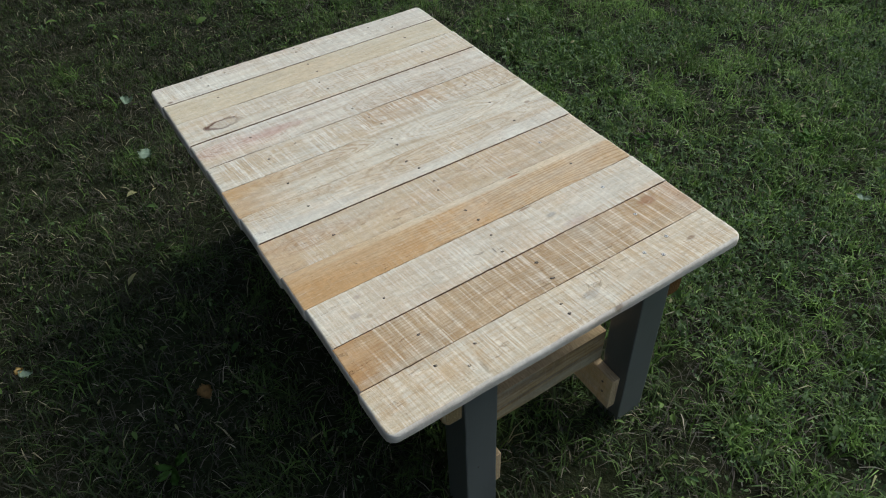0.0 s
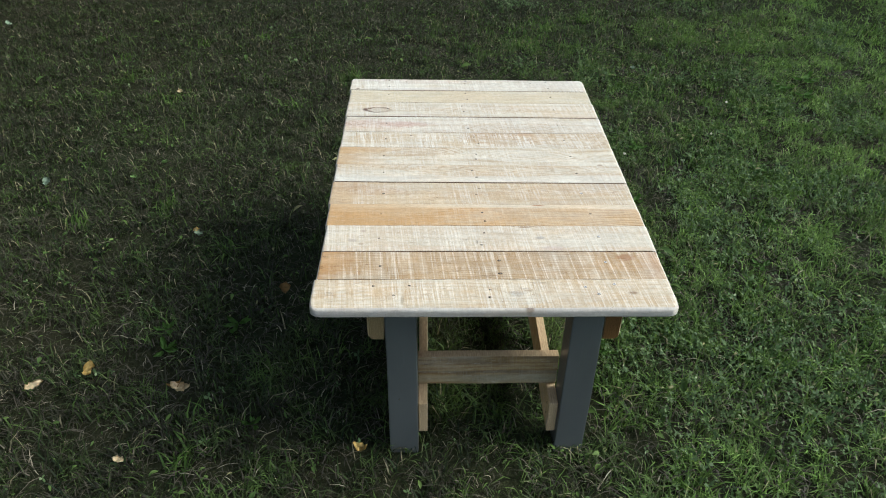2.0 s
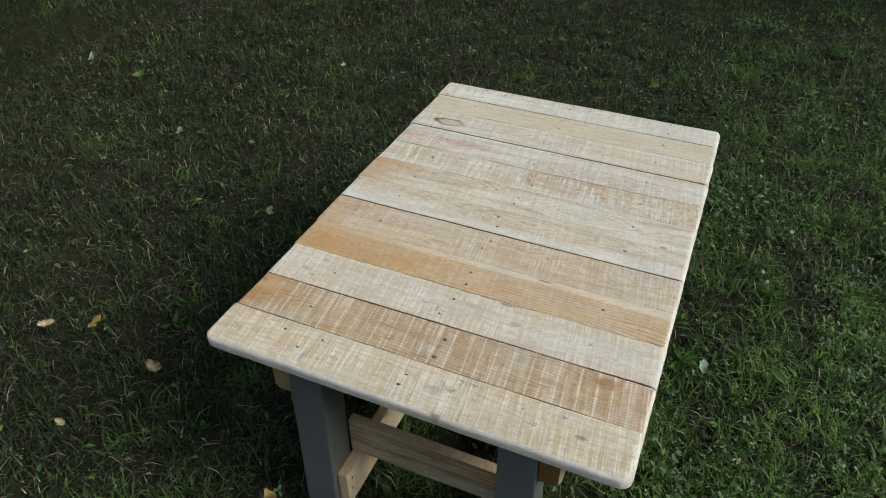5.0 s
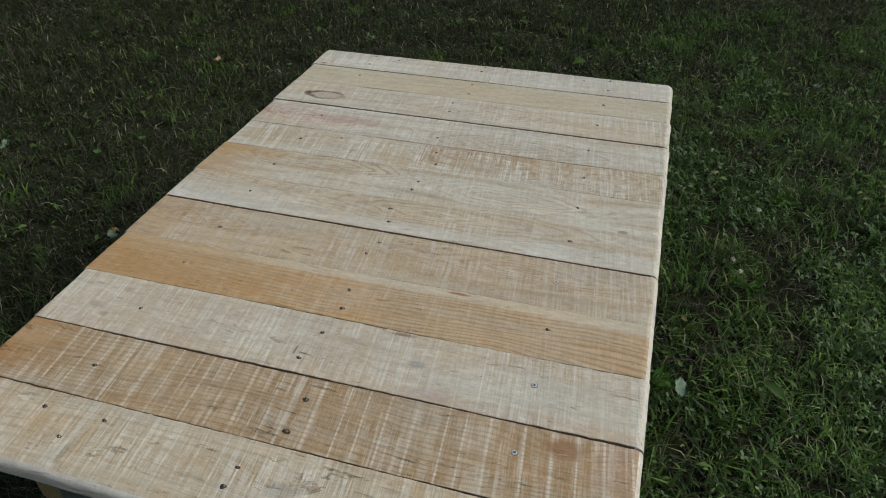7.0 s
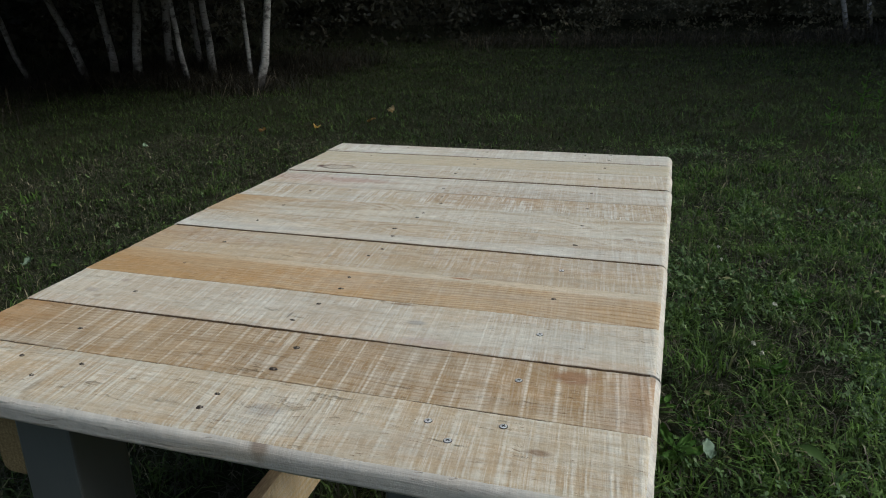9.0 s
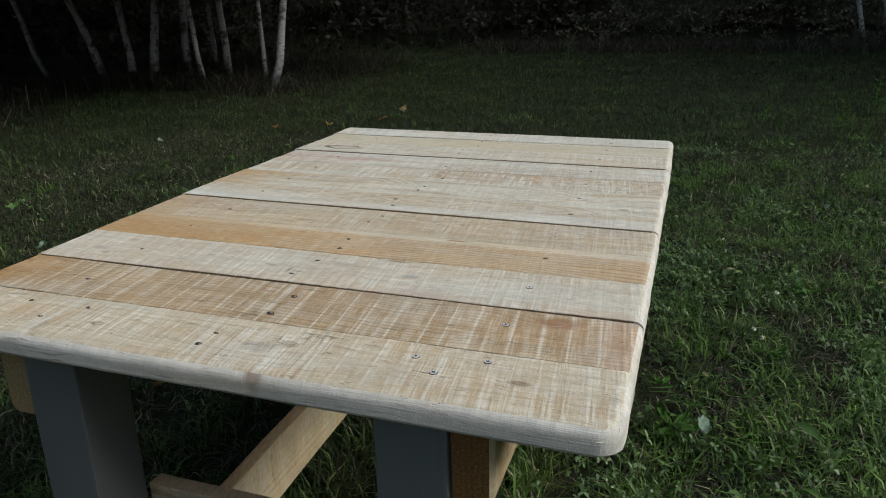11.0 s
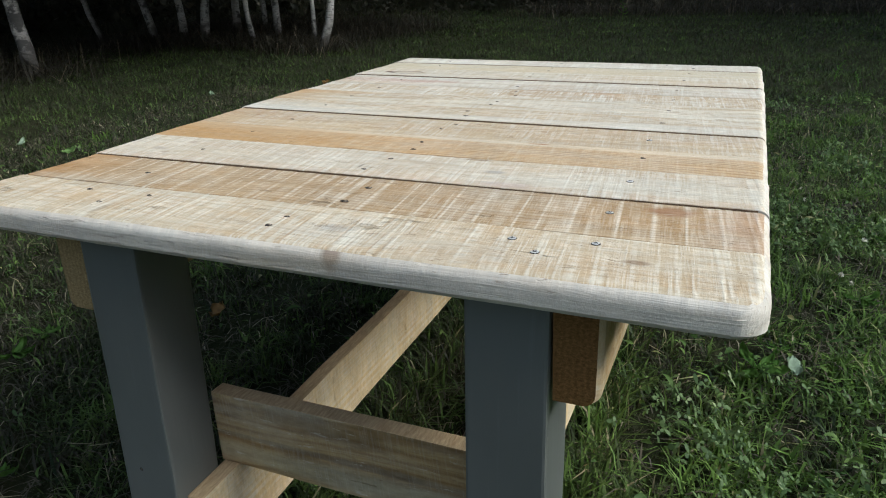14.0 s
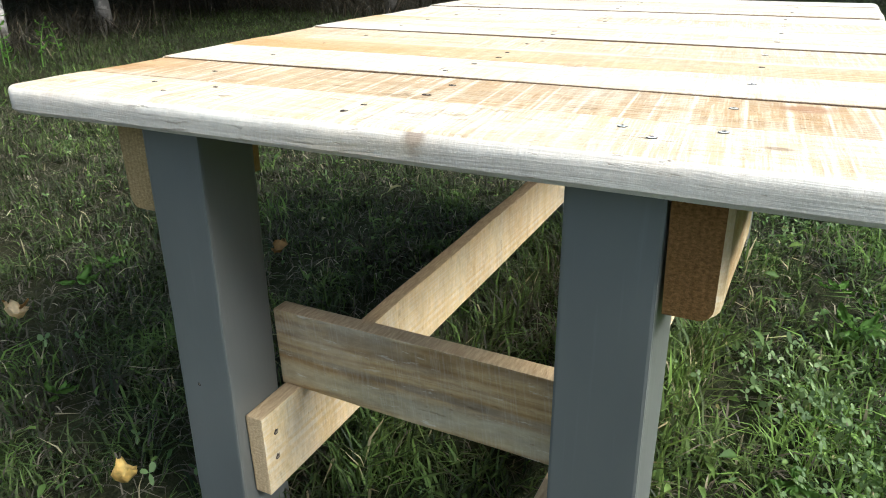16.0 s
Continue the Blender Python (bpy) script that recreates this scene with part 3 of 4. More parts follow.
def build_table():
    table = tagged(new("coffee_table"), "low table of pale sawn pallet boards on grey painted legs", "table")
    table.empty_display_size = 0.1
    mats = board_materials()
    paint = grey_paint()
    # sawn faces, coloured lighter to carry the sun on the stretcher's top
    sawn = end_grain("sunlit_sawn_edge", (0.42, 0.285, 0.145), (0.62, 0.45, 0.25))
    grain, pale_grain = end_grain("end_grain", (0.10, 0.050, 0.014), (0.23, 0.122, 0.040)), end_grain("pale_end_grain", (0.20, 0.135, 0.058), (0.37, 0.265, 0.125))
    names = ["cream sawn board", "brown board with pale saw stripes and a knot", "whitish board with grey knots", "orange straight-grained board", "tan board", "pale waved board",
             "pale board with arched grain", "white scored board", "white board with a pink stain", "cream board with an oval knot", "smooth yellow board", "rough whitish board"]
    boards = [part("board", board_mesh(k), mats[k], table, names[k]) for k in range(12)]
    # the band: grey raw wood on the front face's lower half, its shade painted in
    rim = wood("sanded_rim", (0.71, 0.63, 0.515), (0.61, 0.52, 0.405), 31.0, 0.6, 0.07, 80, 0.0, 0.0, wrap=True, pale=(0.70, 0.68, 0.62), stain=(0.48, 0.41, 0.33), stain_amount=0.45, bands=[(0.023, 0.013, (0.43, 0.37, 0.29), 0.6)], knots=[(0.481, 0.0, 0.011, 0.02, (0.25, 0.17, 0.11), 0.75, False)])
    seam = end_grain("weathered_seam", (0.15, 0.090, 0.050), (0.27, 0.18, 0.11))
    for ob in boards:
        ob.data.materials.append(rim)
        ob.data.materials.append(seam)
    # screws: two or three columns over the hidden battens, and a few strays
    # shade in the holes and light on one side of them are in these colours
    iron, bright = plain("shaded_iron", (0.040, 0.028, 0.018), 0.7, 0.0), plain("bright_screw", (0.62, 0.60, 0.55), 0.45, 0.25)
    lit_half = plain("lit_half_screw", (0.27, 0.21, 0.15), 0.6, 0.2)
    shapes = []
    for seed in (1.3, 4.7, 8.2, 11.9):
        first = part("screw", screw_mesh(seed), iron, None)
        shapes.append(first.data)
        bpy.data.objects.remove(first)
    dark_me = shapes[0]
    head = part("screw", cross_head_mesh(), iron, None)
    light_me = head.data
    bpy.data.objects.remove(head)
    light_me.materials.append(bright)
    for me in shapes:
        me.materials.append(lit_half)
    spots = [(0.139, 0.077), (0.186, 0.045), (0.220, 0.078), (0.398, 0.063), (0.396, 0.038), (0.612, 0.073), (0.679, 0.082), (0.638, 0.049),
             (0.150, 0.149), (0.426, 0.170), (0.425, 0.121), (0.675, 0.163), (0.142, 0.254), (0.398, 0.277), (0.389, 0.228), (0.677, 0.262),
             (0.141, 0.359), (0.398, 0.366), (0.404, 0.328), (0.675, 0.362), (0.142, 0.455), (0.398, 0.484), (0.388, 0.453), (0.669, 0.462),
             (0.138, 0.560), (0.382, 0.572), (0.393, 0.537), (0.672, 0.562), (0.134, 0.653), (0.399, 0.665), (0.397, 0.638), (0.670, 0.658),
             (0.135, 0.756), (0.209, 0.777), (0.398, 0.771), (0.409, 0.731), (0.666, 0.755), (0.132, 0.857), (0.383, 0.827), (0.661, 0.854),
             (0.131, 0.956), (0.369, 0.978), (0.373, 0.938), (0.663, 0.956), (0.131, 1.060), (0.384, 1.076), (0.388, 1.029), (0.665, 1.049),
             (0.127, 1.172), (0.128, 1.124), (0.186, 1.160), (0.388, 1.172), (0.385, 1.150), (0.610, 1.158), (0.665, 1.172), (0.666, 1.121)]
    shiny = {(0.675, 0.163), (0.679, 0.082), (0.638, 0.049), (0.612, 0.073), (0.677, 0.262), (0.669, 0.462)}
    for x, y in spots:
        k = max(i for i in range(12) if SEAMS[i] <= y)
        s = new("screw", light_me if (x, y) in shiny else random.choice(shapes))
        s.parent = boards[k]
        big = 1.05 if y in (0.170, 0.121) else (0.85 if (x, y) in shiny else random.uniform(0.6, 0.85))
        long = 1.0 if (x, y) in shiny else random.uniform(1.0, 1.4)
        s.matrix_basis = Matrix.Translation((x, y, TOP + lift_at(k, x, y))) @ Matrix.Rotation(random.uniform(-0.7, 0.9), 4, "Z") @ Matrix.Diagonal((big * long, big / long ** 0.5, 1, 1))
    # legs
    under = TOP - THICK - 0.001
    for x0 in (0.164, 0.585):
        for y0 in (0.030, 1.090):
            a, b = (x0, x0 + 0.072) if y0 < 0.5 else (x0 + (0.017 if x0 < 0.4 else 0.0), x0 + (0.072 if x0 < 0.4 else 0.055))
            bm = beam((a, y0, GROUND), (b, y0 + 0.072, under), 0.003, 6, seed=x0 * 9 + y0)
            for v in bm.verts:      # the legs stand a little wider at the foot
                v.co.y += (-0.013 if y0 < 0.5 else 0.013) * (under - v.co.z) / (under - GROUND)
            part("leg", bm, paint, table, "grey painted square leg")
    # short blocks outside each leg under the top
    for x0, x1 in ((0.124, 0.163), (0.658, 0.698)):
        for y0, y1 in ((0.032, 0.188),):
            part("block", block_beam((x0, y0, 0.330), (x1, y1, under), x0 < 0.4), BLOCK_WOOD, table, "raw wood block with rough end grain").data.materials.append(pale_grain if x0 < 0.4 else grain)
    # rails on edge inside the legs and stretchers across on top of them
    for x0 in (0.237, 0.562):
        bm = beam((x0, 0.036, 0.003), (x0 + 0.022, 1.155, 0.105), 0.0015, 14, seed=x0 * 5, sawn_edges=True)
        for v in bm.verts:
            v.co.z += RAIL_RISE * (v.co.y - 0.036)
        part("rail", bm, RAIL_WOOD, table, "pale sawn pine rail on edge").data.materials.append(sawn)
    for y0 in (0.100, 1.070):
        low = 0.1065 + RAIL_RISE * (y0 + 0.022 - 0.036)
        part("stretcher", beam((0.2365, y0, low), (0.5845, y0 + 0.022, low + 0.096), 0.0015, 8, seed=y0 + 2, sawn_edges=True), STRETCHER_WOOD, table, "brown and grey streaked cross board").data.materials.append(sawn)
    # screws in the rails' near ends and in the grey legs
    for x, y, z, me in ((0.2592, 0.056, 0.078, dark_me), (0.2592, 0.054, 0.046, dark_me), (0.5615, 0.064, 0.078, dark_me), (0.5615, 0.060, 0.046, dark_me)):
        s = new("screw", me)
        s.parent = table
        s.matrix_basis = pose(x, y, z, 0, 90 if x < 0.4 else -90, 0)
    nail = new("screw", shapes[1])
    nail.parent = table
    nail.matrix_basis = pose(0.191, 0.0216, 0.140, 90, 0, 0) @ Matrix.Diagonal((0.6, 0.6, 0.6, 1))
    return table


def block_beam(lo, hi, outer_is_low):
    """A block with a rounded outer lower corner; its ends show end grain."""
    bm = bmesh.new()
    r = 0.012
    x0, x1, z0, z1 = lo[0], hi[0], lo[2], hi[2]
    outline = [(x0, z1), (x1, z1)]
    arc = [math.pi / 2 * i / 4 for i in range(5)]
    if outer_is_low:
        outline += [(x1 - 0.002, z0)] + [(x0 + r - r * math.sin(a), z0 + r - r * math.cos(a)) for a in arc]
    else:
        outline += [(x1 - r + r * math.cos(a), z0 + r - r * math.sin(a)) for a in arc] + [(x0 + 0.002, z0)]
    rings = []
    for i in range(7):
        y = lo[1] + (hi[1] - lo[1]) * i / 6
        if i == 1:
            y = lo[1] + 0.006
        outer = (lambda x: (x0 + x1) / 2 + ((x0 + x1) / 2 - x) * 0 + (x - (x0 + x1) / 2) * (0.80 if (x < (x0 + x1) / 2) == outer_is_low else 1.0)) if i == 0 else (lambda x: x)
        rings.append([bm.verts.new((outer(x) + 0.0006 * noise.noise(Vector((x * 90, y * 20, z * 30))), y, z + 0.0006 * noise.noise(Vector((z * 80, y * 20, 5))))) for x, z in outline])
    n = len(outline)
    for a, b in zip(rings, rings[1:]):
        for i in range(n):
            bm.faces.new((a[i], b[i], b[(i + 1) % n], a[(i + 1) % n]))
    for f in (bm.faces.new(rings[0]), bm.faces.new(rings[-1][::-1])):
        f.material_index = 1
    bmesh.ops.recalc_face_normals(bm, faces=bm.faces)
    return bm


def wood_along_y(name, *args, **kw):
    """The same wood with its grain along y instead of x, seen on upright faces."""
    m = wood(name, *args, **kw)
    swap = m.node_tree.nodes.new("ShaderNodeMapping")
    swap.inputs["Rotation"].default_value = (radians(90), 0, radians(90))
    coord = next(x for x in m.node_tree.nodes if x.bl_idname == "ShaderNodeTexCoord")
    targets = [link.to_socket for link in m.node_tree.links if link.from_node == coord]
    m.node_tree.links.new(coord.outputs["Object"], swap.inputs["Vector"])
    for sock in targets:
        m.node_tree.links.new(swap.outputs[0], sock)
    return m


def wood_upright(name, *args, **kw):
    """The same wood on an upright board that runs along x."""
    m = wood(name, *args, **kw)
    swap = m.node_tree.nodes.new("ShaderNodeMapping")
    swap.inputs["Rotation"].default_value = (radians(-90), 0, 0)
    coord = next(x for x in m.node_tree.nodes if x.bl_idname == "ShaderNodeTexCoord")
    targets = [link.to_socket for link in m.node_tree.links if link.from_node == coord]
    m.node_tree.links.new(coord.outputs["Object"], swap.inputs["Vector"])
    for sock in targets:
        m.node_tree.links.new(swap.outputs[0], sock)
    return m


RAIL_WOOD = wood_along_y("rail_wood", (0.70, 0.53, 0.275), (0.60, 0.42, 0.195), 21.0, 0.8, 0.25, 60, 0.35, 0.15, stain=(0.5, 0.32, 0.15), stain_amount=0.3)
BLOCK_WOOD = wood_along_y("block_wood", (0.60, 0.45, 0.22), (0.50, 0.34, 0.14), 22.0, 0.8, 0.3, 50, 0.2, 0.0, stain=(0.45, 0.27, 0.11), stain_amount=0.3)
STRETCHER_WOOD = wood_upright("stretcher_wood", (0.45, 0.315, 0.145), (0.31, 0.195, 0.078), 23.0, 0.5, 0.5, 75, 0.0, 0.0, stain=(0.16, 0.10, 0.044), stain_amount=0.5, bands=[(0.128, 0.018, (0.40, 0.35, 0.22), 0.5), (0.152, 0.005, (0.14, 0.11, 0.08), 0.5)], nap=0.0)
build_table()


# ---- the woods beyond the lawn ----
def tube(path, radii, sides=9, wobble=0.0):
    bm = bmesh.new()
    rings = []
    for i, (p, r) in enumerate(zip(path, radii)):
        p = Vector(p)
        q = Vector(path[min(i + 1, len(path) - 1)]) - Vector(path[max(i - 1, 0)])
        side = q.cross(Vector((0.3, 1, 0))).normalized()
        other = q.cross(side).normalized()
        rings.append([bm.verts.new(p + (side * math.cos(a) + other * math.sin(a)) * r * (1 + wobble * noise.noise(p * 3 + Vector((math.cos(a), math.sin(a), 0))))) for a in [2 * math.pi * s / sides for s in range(sides)]])
    for a, b in zip(rings, rings[1:]):
        for i in range(sides):
            bm.faces.new((a[i], a[(i + 1) % sides], b[(i + 1) % sides], b[i]))
    bm.faces.new(rings[-1])
    bm.faces.new(rings[0][::-1])
    bmesh.ops.recalc_face_normals(bm, faces=bm.faces)
    return bm


def leaf_cloud(count, centre, spread, size, r):
    """Small four-sided leaves scattered in uneven clumps; vertices, faces and tones."""
    clumps = centre + r.normal(size=(max(3, count // 60), 3)) * np.array(spread)
    c = clumps[r.integers(0, len(clumps), count)] + r.normal(size=(count, 3)) * np.array(spread) * 0.22
    u = r.normal(size=(count, 3))
    u /= np.linalg.norm(u, axis=1, keepdims=True)
    w = np.cross(u, r.normal(size=(count, 3)))
    w /= np.linalg.norm(w, axis=1, keepdims=True)
    s = (size * r.uniform(0.6, 1.4, count))[:, None]
    v = np.stack([c - u * s, c + w * s * 0.55, c + u * s, c - w * s * 0.55], 1).reshape(-1, 3)
    f = np.arange(count * 4).reshape(-1, 4)
    return v, f, np.repeat(r.uniform(0, 1, count), 4)


BARK, CROWN = birch_bark(), leaf_surface("birch_leaves", (0.030, 0.055, 0.016), (0.075, 0.115, 0.030), (0.20, 0.15, 0.03), 0.05)


def build_birch(base, low, knee, high, radius, height, seed, label, bark=BARK):
    """A slim birch: a trunk that leaves the ground at one slant and bends to another at the knee, a few limbs, a loose crown far above."""
    r = np.random.default_rng(seed)
    tree = tagged(new("birch_tree"), label, "tree", "birches at the edge of the lawn")
    b = Vector((base[0], base[1], GROUND - 0.05))
    path, radii = [], []
    for i in range(26):
        s = i / 25
        z = height * s ** 1.5
        first, second, rest = min(z, knee), max(0.0, min(z, 1.3) - knee), max(0.0, z - 1.3)
        sway = noise.noise_vector(Vector((seed * 3.7, z * 2.6, 0))) * 0.022 * min(1, z * 2)
        path.append(tuple(b[k] + low[k] * first + high[k] * second + 0.35 * high[k] * rest + sway[k] for k in (0, 1)) + (b.z + z,))
        radii.append(radius * (1 - 0.85 * s) * (1 + 0.35 * math.exp(-z * 8)))
    part("trunk", tube(path, radii, 10, 0.14), bark, tree, "white birch trunk with dark scars" if bark is BARK else "dark trunk with white peeling patches", smooth=True)
    for i in range(5):
        k = 14 + 2 * i
        p = Vector(path[k])
        a = r.uniform(0, 6.28)
        q = p + Vector((math.cos(a) * 0.9, math.sin(a) * 0.9, 0.7))
        part("limb", tube([p, p.lerp(q, 0.5) + Vector((0, 0, 0.08)), q], [radii[k] * 0.6, radii[k] * 0.4, 0.006], 6), bark, tree)
    v, f, t = leaf_cloud(1500, np.array(path[20]) + np.array((0, 0, 0.2)), (0.85, 0.85, 1.1), 0.075, r)
    crown = fast_mesh("crown", v, f, t, CROWN)
    crown.parent = tree


ROUGH_BARK = birch_bark("rough_birch_bark", 0.42)
# foot, slant up to the knee, height of the knee, slant above it, radius
TREES = [((-5.88, 5.77), (-0.28, -0.30), 0.40, (-0.12, -0.12), 0.034), ((-5.47, 6.08), (-0.16, -0.14), 0.55, (-0.24, -0.21), 0.046), ((-5.20, 6.20), (0.03, 0.02), 0.30, (-0.06, -0.05), 0.046),
         ((-4.94, 6.22), (0.10, 0.09), 0.50, (0.10, 0.09), 0.053), ((-4.97, 6.85), (0.05, 0.03), 0.40, (0.02, 0.02), 0.054), ((-4.09, 6.03), (-0.15, -0.10), 0.40, (-0.03, -0.02), 0.031),
         ((-4.16, 6.51), (0.05, 0.05), 0.40, (-0.06, -0.05), 0.045), ((-4.85, 7.25), (0.03, 0.02), 0.40, (-0.02, -0.02), 0.036), ((-3.54, 6.30), (0.01, 0.01), 0.50, (-0.03, -0.02), 0.026),
         ((-3.18, 5.80), (0.30, 0.18), 0.30, (0.15, 0.10), 0.042), ((3.25, 12.50), (-0.60, 0.12), 0.15, (-0.26, 0.05), 0.042), ((3.78, 13.97), (-0.16, 0.04), 0.30, (-0.16, 0.04), 0.042),
         ((-4.36, 2.68), (0.02, 0.02), 0.40, (0.05, 0.05), 0.050), ((-4.61, 3.72), (0.02, 0.05), 0.25, (-0.12, -0.04), 0.061)]
for i, (base, low, knee, high, radius) in enumerate(TREES):
    old = radius > 0.06
    build_birch(base, low, knee, high, radius, 6.5 + (i * 37 % 20) / 10, 40 + i, "old birch with dark peeling bark at the edge of the woods" if old else "slim white-barked birch at the edge of the dark woods", ROUGH_BARK if old else BARK)


def woods_ground(count, r, far_edge=10.6):
    """Places inside the woods: along the left edge of the lawn and behind its far end."""
    out = []
    while len(out) < count:
        x, y = r.uniform(-13, 14), r.uniform(-4, 19)
        edge = 9.3 if x < -1.5 else far_edge
        wob = 0.6 * math.sin(x * 1.7) + 0.4 * math.sin(x * 4.1 + 1)
        left = x < -5.2 + 0.35 * math.sin(y * 1.9) and y > -4
        corner = x < -3.0 and y > 6.9 + 0.3 * math.sin(x * 3)
        if left or corner or y > edge + wob * 0.5:
            out.append((x, y))
    return np.array(out)


def build_woods():
    r = np.random.default_rng(5)
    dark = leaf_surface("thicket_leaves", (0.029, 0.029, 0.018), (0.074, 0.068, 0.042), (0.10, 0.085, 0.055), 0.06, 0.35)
    weedy = leaf_surface("bank_leaves", (0.092, 0.086, 0.055), (0.235, 0.208, 0.126), (0.28, 0.23, 0.14), 0.08, 0.35)
    # unseen canopy added overhead to darken the woods, and hanging leaves down to the ground behind the trunks; low
    # weeds on the bank beyond the lawn
    verts, faces, tones, base = [], [], [], 0
    bank = [[], [], []]
    bank_base = 0
    for count, z_lo, z_hi, size in ((56000, 2.2, 7.0, 0.13), (64000, 0.05, 2.2, 0.050)):
        xy = woods_ground(count // 25, r, 13.5 if z_lo > 1 else 10.6)
        if z_lo < 1:
            xy[:, 1] += 0.9
            xy[:, 0] -= 0.5
        c = np.column_stack([xy, r.uniform(z_lo, z_hi, len(xy))])
        for p in c:
            if z_lo < 1 and p[0] > -7.4 and 1.0 < p[1] < 7.3:
                continue
            if z_lo < 1 and p[0] > -1.2 and p[1] > 9.5:
                p[2] = 0.03 + 0.55 * (p[2] / 2.2) * min(2.0, 0.5 + 0.35 * max(0.0, p[1] - 11.0))
                v, f, t = leaf_cloud(25, p, (0.22, 0.22, 0.12), 0.030, r)
                bank[0].append(v); bank[1].append(f + bank_base); bank[2].append(t)
                bank_base += len(v)
                continue
            v, f, t = leaf_cloud(25, p, (0.28, 0.28, 0.22), size, r)
            verts.append(v); faces.append(f + base); tones.append(t)
            base += len(v)
    tagged(fast_mesh("weed_bank", np.concatenate(bank[0]), np.concatenate(bank[1]), np.concatenate(bank[2]), weedy), "brownish bank of low weeds beyond the far end of the lawn", "weeds", kind="stuff")
    for i in range(850):     # unseen boughs added over the edge of the lawn to block the sky
        y = r.uniform(-3.0, 9.5)
        p = np.array((r.uniform(-6.5, -3.9 + (0.16 * max(0.0, y - 3.0))), y, r.uniform(2.3, 5.5)))
        v, f, t = leaf_cloud(42, p, (0.4, 0.4, 0.3), 0.12, r)
        verts.append(v); faces.append(f + base); tones.append(t)
        base += len(v)
    for i in range(1000):      # unseen low boughs added round the trunks to shade them, above head height of the lens
        p = np.array((r.uniform(-6.8, -1.5), r.uniform(3.6, 8.6), r.uniform(1.35, 2.6)))
        if i % 5 == 1:
            p = np.array((r.uniform(-6.0, -2.9), r.uniform(0.4, 3.8), r.uniform(1.6, 3.0)))
        v, f, t = leaf_cloud(34, p, (0.35, 0.35, 0.16), 0.075, r)
        v[:, 2] = np.maximum(v[:, 2], 1.05)
        verts.append(v); faces.append(f + base); tones.append(t)
        base += len(v)
    for i in range(520):     # shrubs deep in the woods, behind the trunks
        p = np.array((r.uniform(-14.5, -8.6), r.uniform(6.0, 14.0), r.uniform(0.0, 1.7)))
        v, f, t = leaf_cloud(30, p, (0.45, 0.45, 0.22), 0.085, r)
        verts.append(v); faces.append(f + base); tones.append(t)
        base += len(v)
    for i in range(650):     # unseen tall foliage added on the sunny side, further along, to shade the far lawn
        p = np.array((r.uniform(8.5, 13.5), r.uniform(6.0, 19.0), r.uniform(0.2, 9.0)))
        v, f, t = leaf_cloud(36, p, (0.5, 0.5, 0.4), 0.20, r)
        verts.append(v); faces.append(f + base); tones.append(t)
        base += len(v)
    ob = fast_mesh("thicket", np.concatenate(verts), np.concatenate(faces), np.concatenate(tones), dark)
    tagged(ob, "dark leafy thicket of the woods behind the lawn, with unseen foliage added to block light", "thicket", kind="stuff")


build_woods()


def build_backdrop():
    """The far wall of the woods: an uneven dark bank of foliage behind everything."""
    n = 90
    ang = np.linspace(-0.30 * np.pi, 1.22 * np.pi, n)
    rows = []
    for z in np.linspace(-0.3, 9.0, 10):
        rad = 21 + 1.2 * np.sin(ang * 23 + z * 2.0) + 0.8 * np.sin(ang * 51 - z * 3.1) - 0.1 * z
        rows.append(np.column_stack([rad * np.cos(ang), rad * np.sin(ang), np.full(n, z) + (0.8 * np.sin(ang * 17) if z > 8 else 0)]))
    v = np.stack(rows, 0)
    idx = np.arange(v.shape[0] * n).reshape(v.shape[0], n)
    f = np.stack([idx[:-1, :-1], idx[:-1, 1:], idx[1:, 1:], idx[1:, :-1]], -1).reshape(-1, 4)
    m = leaf_surface("far_woods", (0.085, 0.080, 0.048), (0.15, 0.135, 0.08), (0.09, 0.08, 0.05), 0.1, 0.0)
    ob = fast_mesh("backdrop", v.reshape(-1, 3), f, np.random.default_rng(3).uniform(0, 1, v.shape[0] * n), m)
    tagged(ob, "dark far bank of the woods", "backdrop", kind="structure")


build_backdrop()


# ---- grass ----
def blades(places, height, width, lean, r, tones=None):
    """Grass blades as bent, tapering strips of three triangles."""
    n = len(places)
    a = r.uniform(0, 2 * np.pi, n)
    face = np.column_stack([np.cos(a), np.sin(a), np.zeros(n)])
    side = np.column_stack([-np.sin(a), np.cos(a), np.zeros(n)])
    h = (height * r.uniform(0.45, 1.25, n))[:, None]
    w = (width * r.uniform(0.4, 1.7, n))[:, None] / 2
    l = (lean * r.uniform(0.1, 1.6, n))[:, None]
    up = np.array((0, 0, 1.0))
    root = places
    mid = root + up * h * 0.6 + face * h * l * 0.35
    tip = root + up * h * np.clip(1.05 - 0.3 * l, 0.25, 1) + face * h * l
    v = np.stack([root - side * w, root + side * w, mid - side * w * 0.85, mid + side * w * 0.85, tip], 1).reshape(-1, 3)
    b = np.arange(n)[:, None] * 5
    f = np.concatenate([b + np.array([[0, 1, 3]]), b + np.array([[0, 3, 2]]), b + np.array([[2, 3, 4]])], 0)
    t = r.uniform(0, 1, n) if tones is None else tones
    return v, f, np.repeat(t, 5)


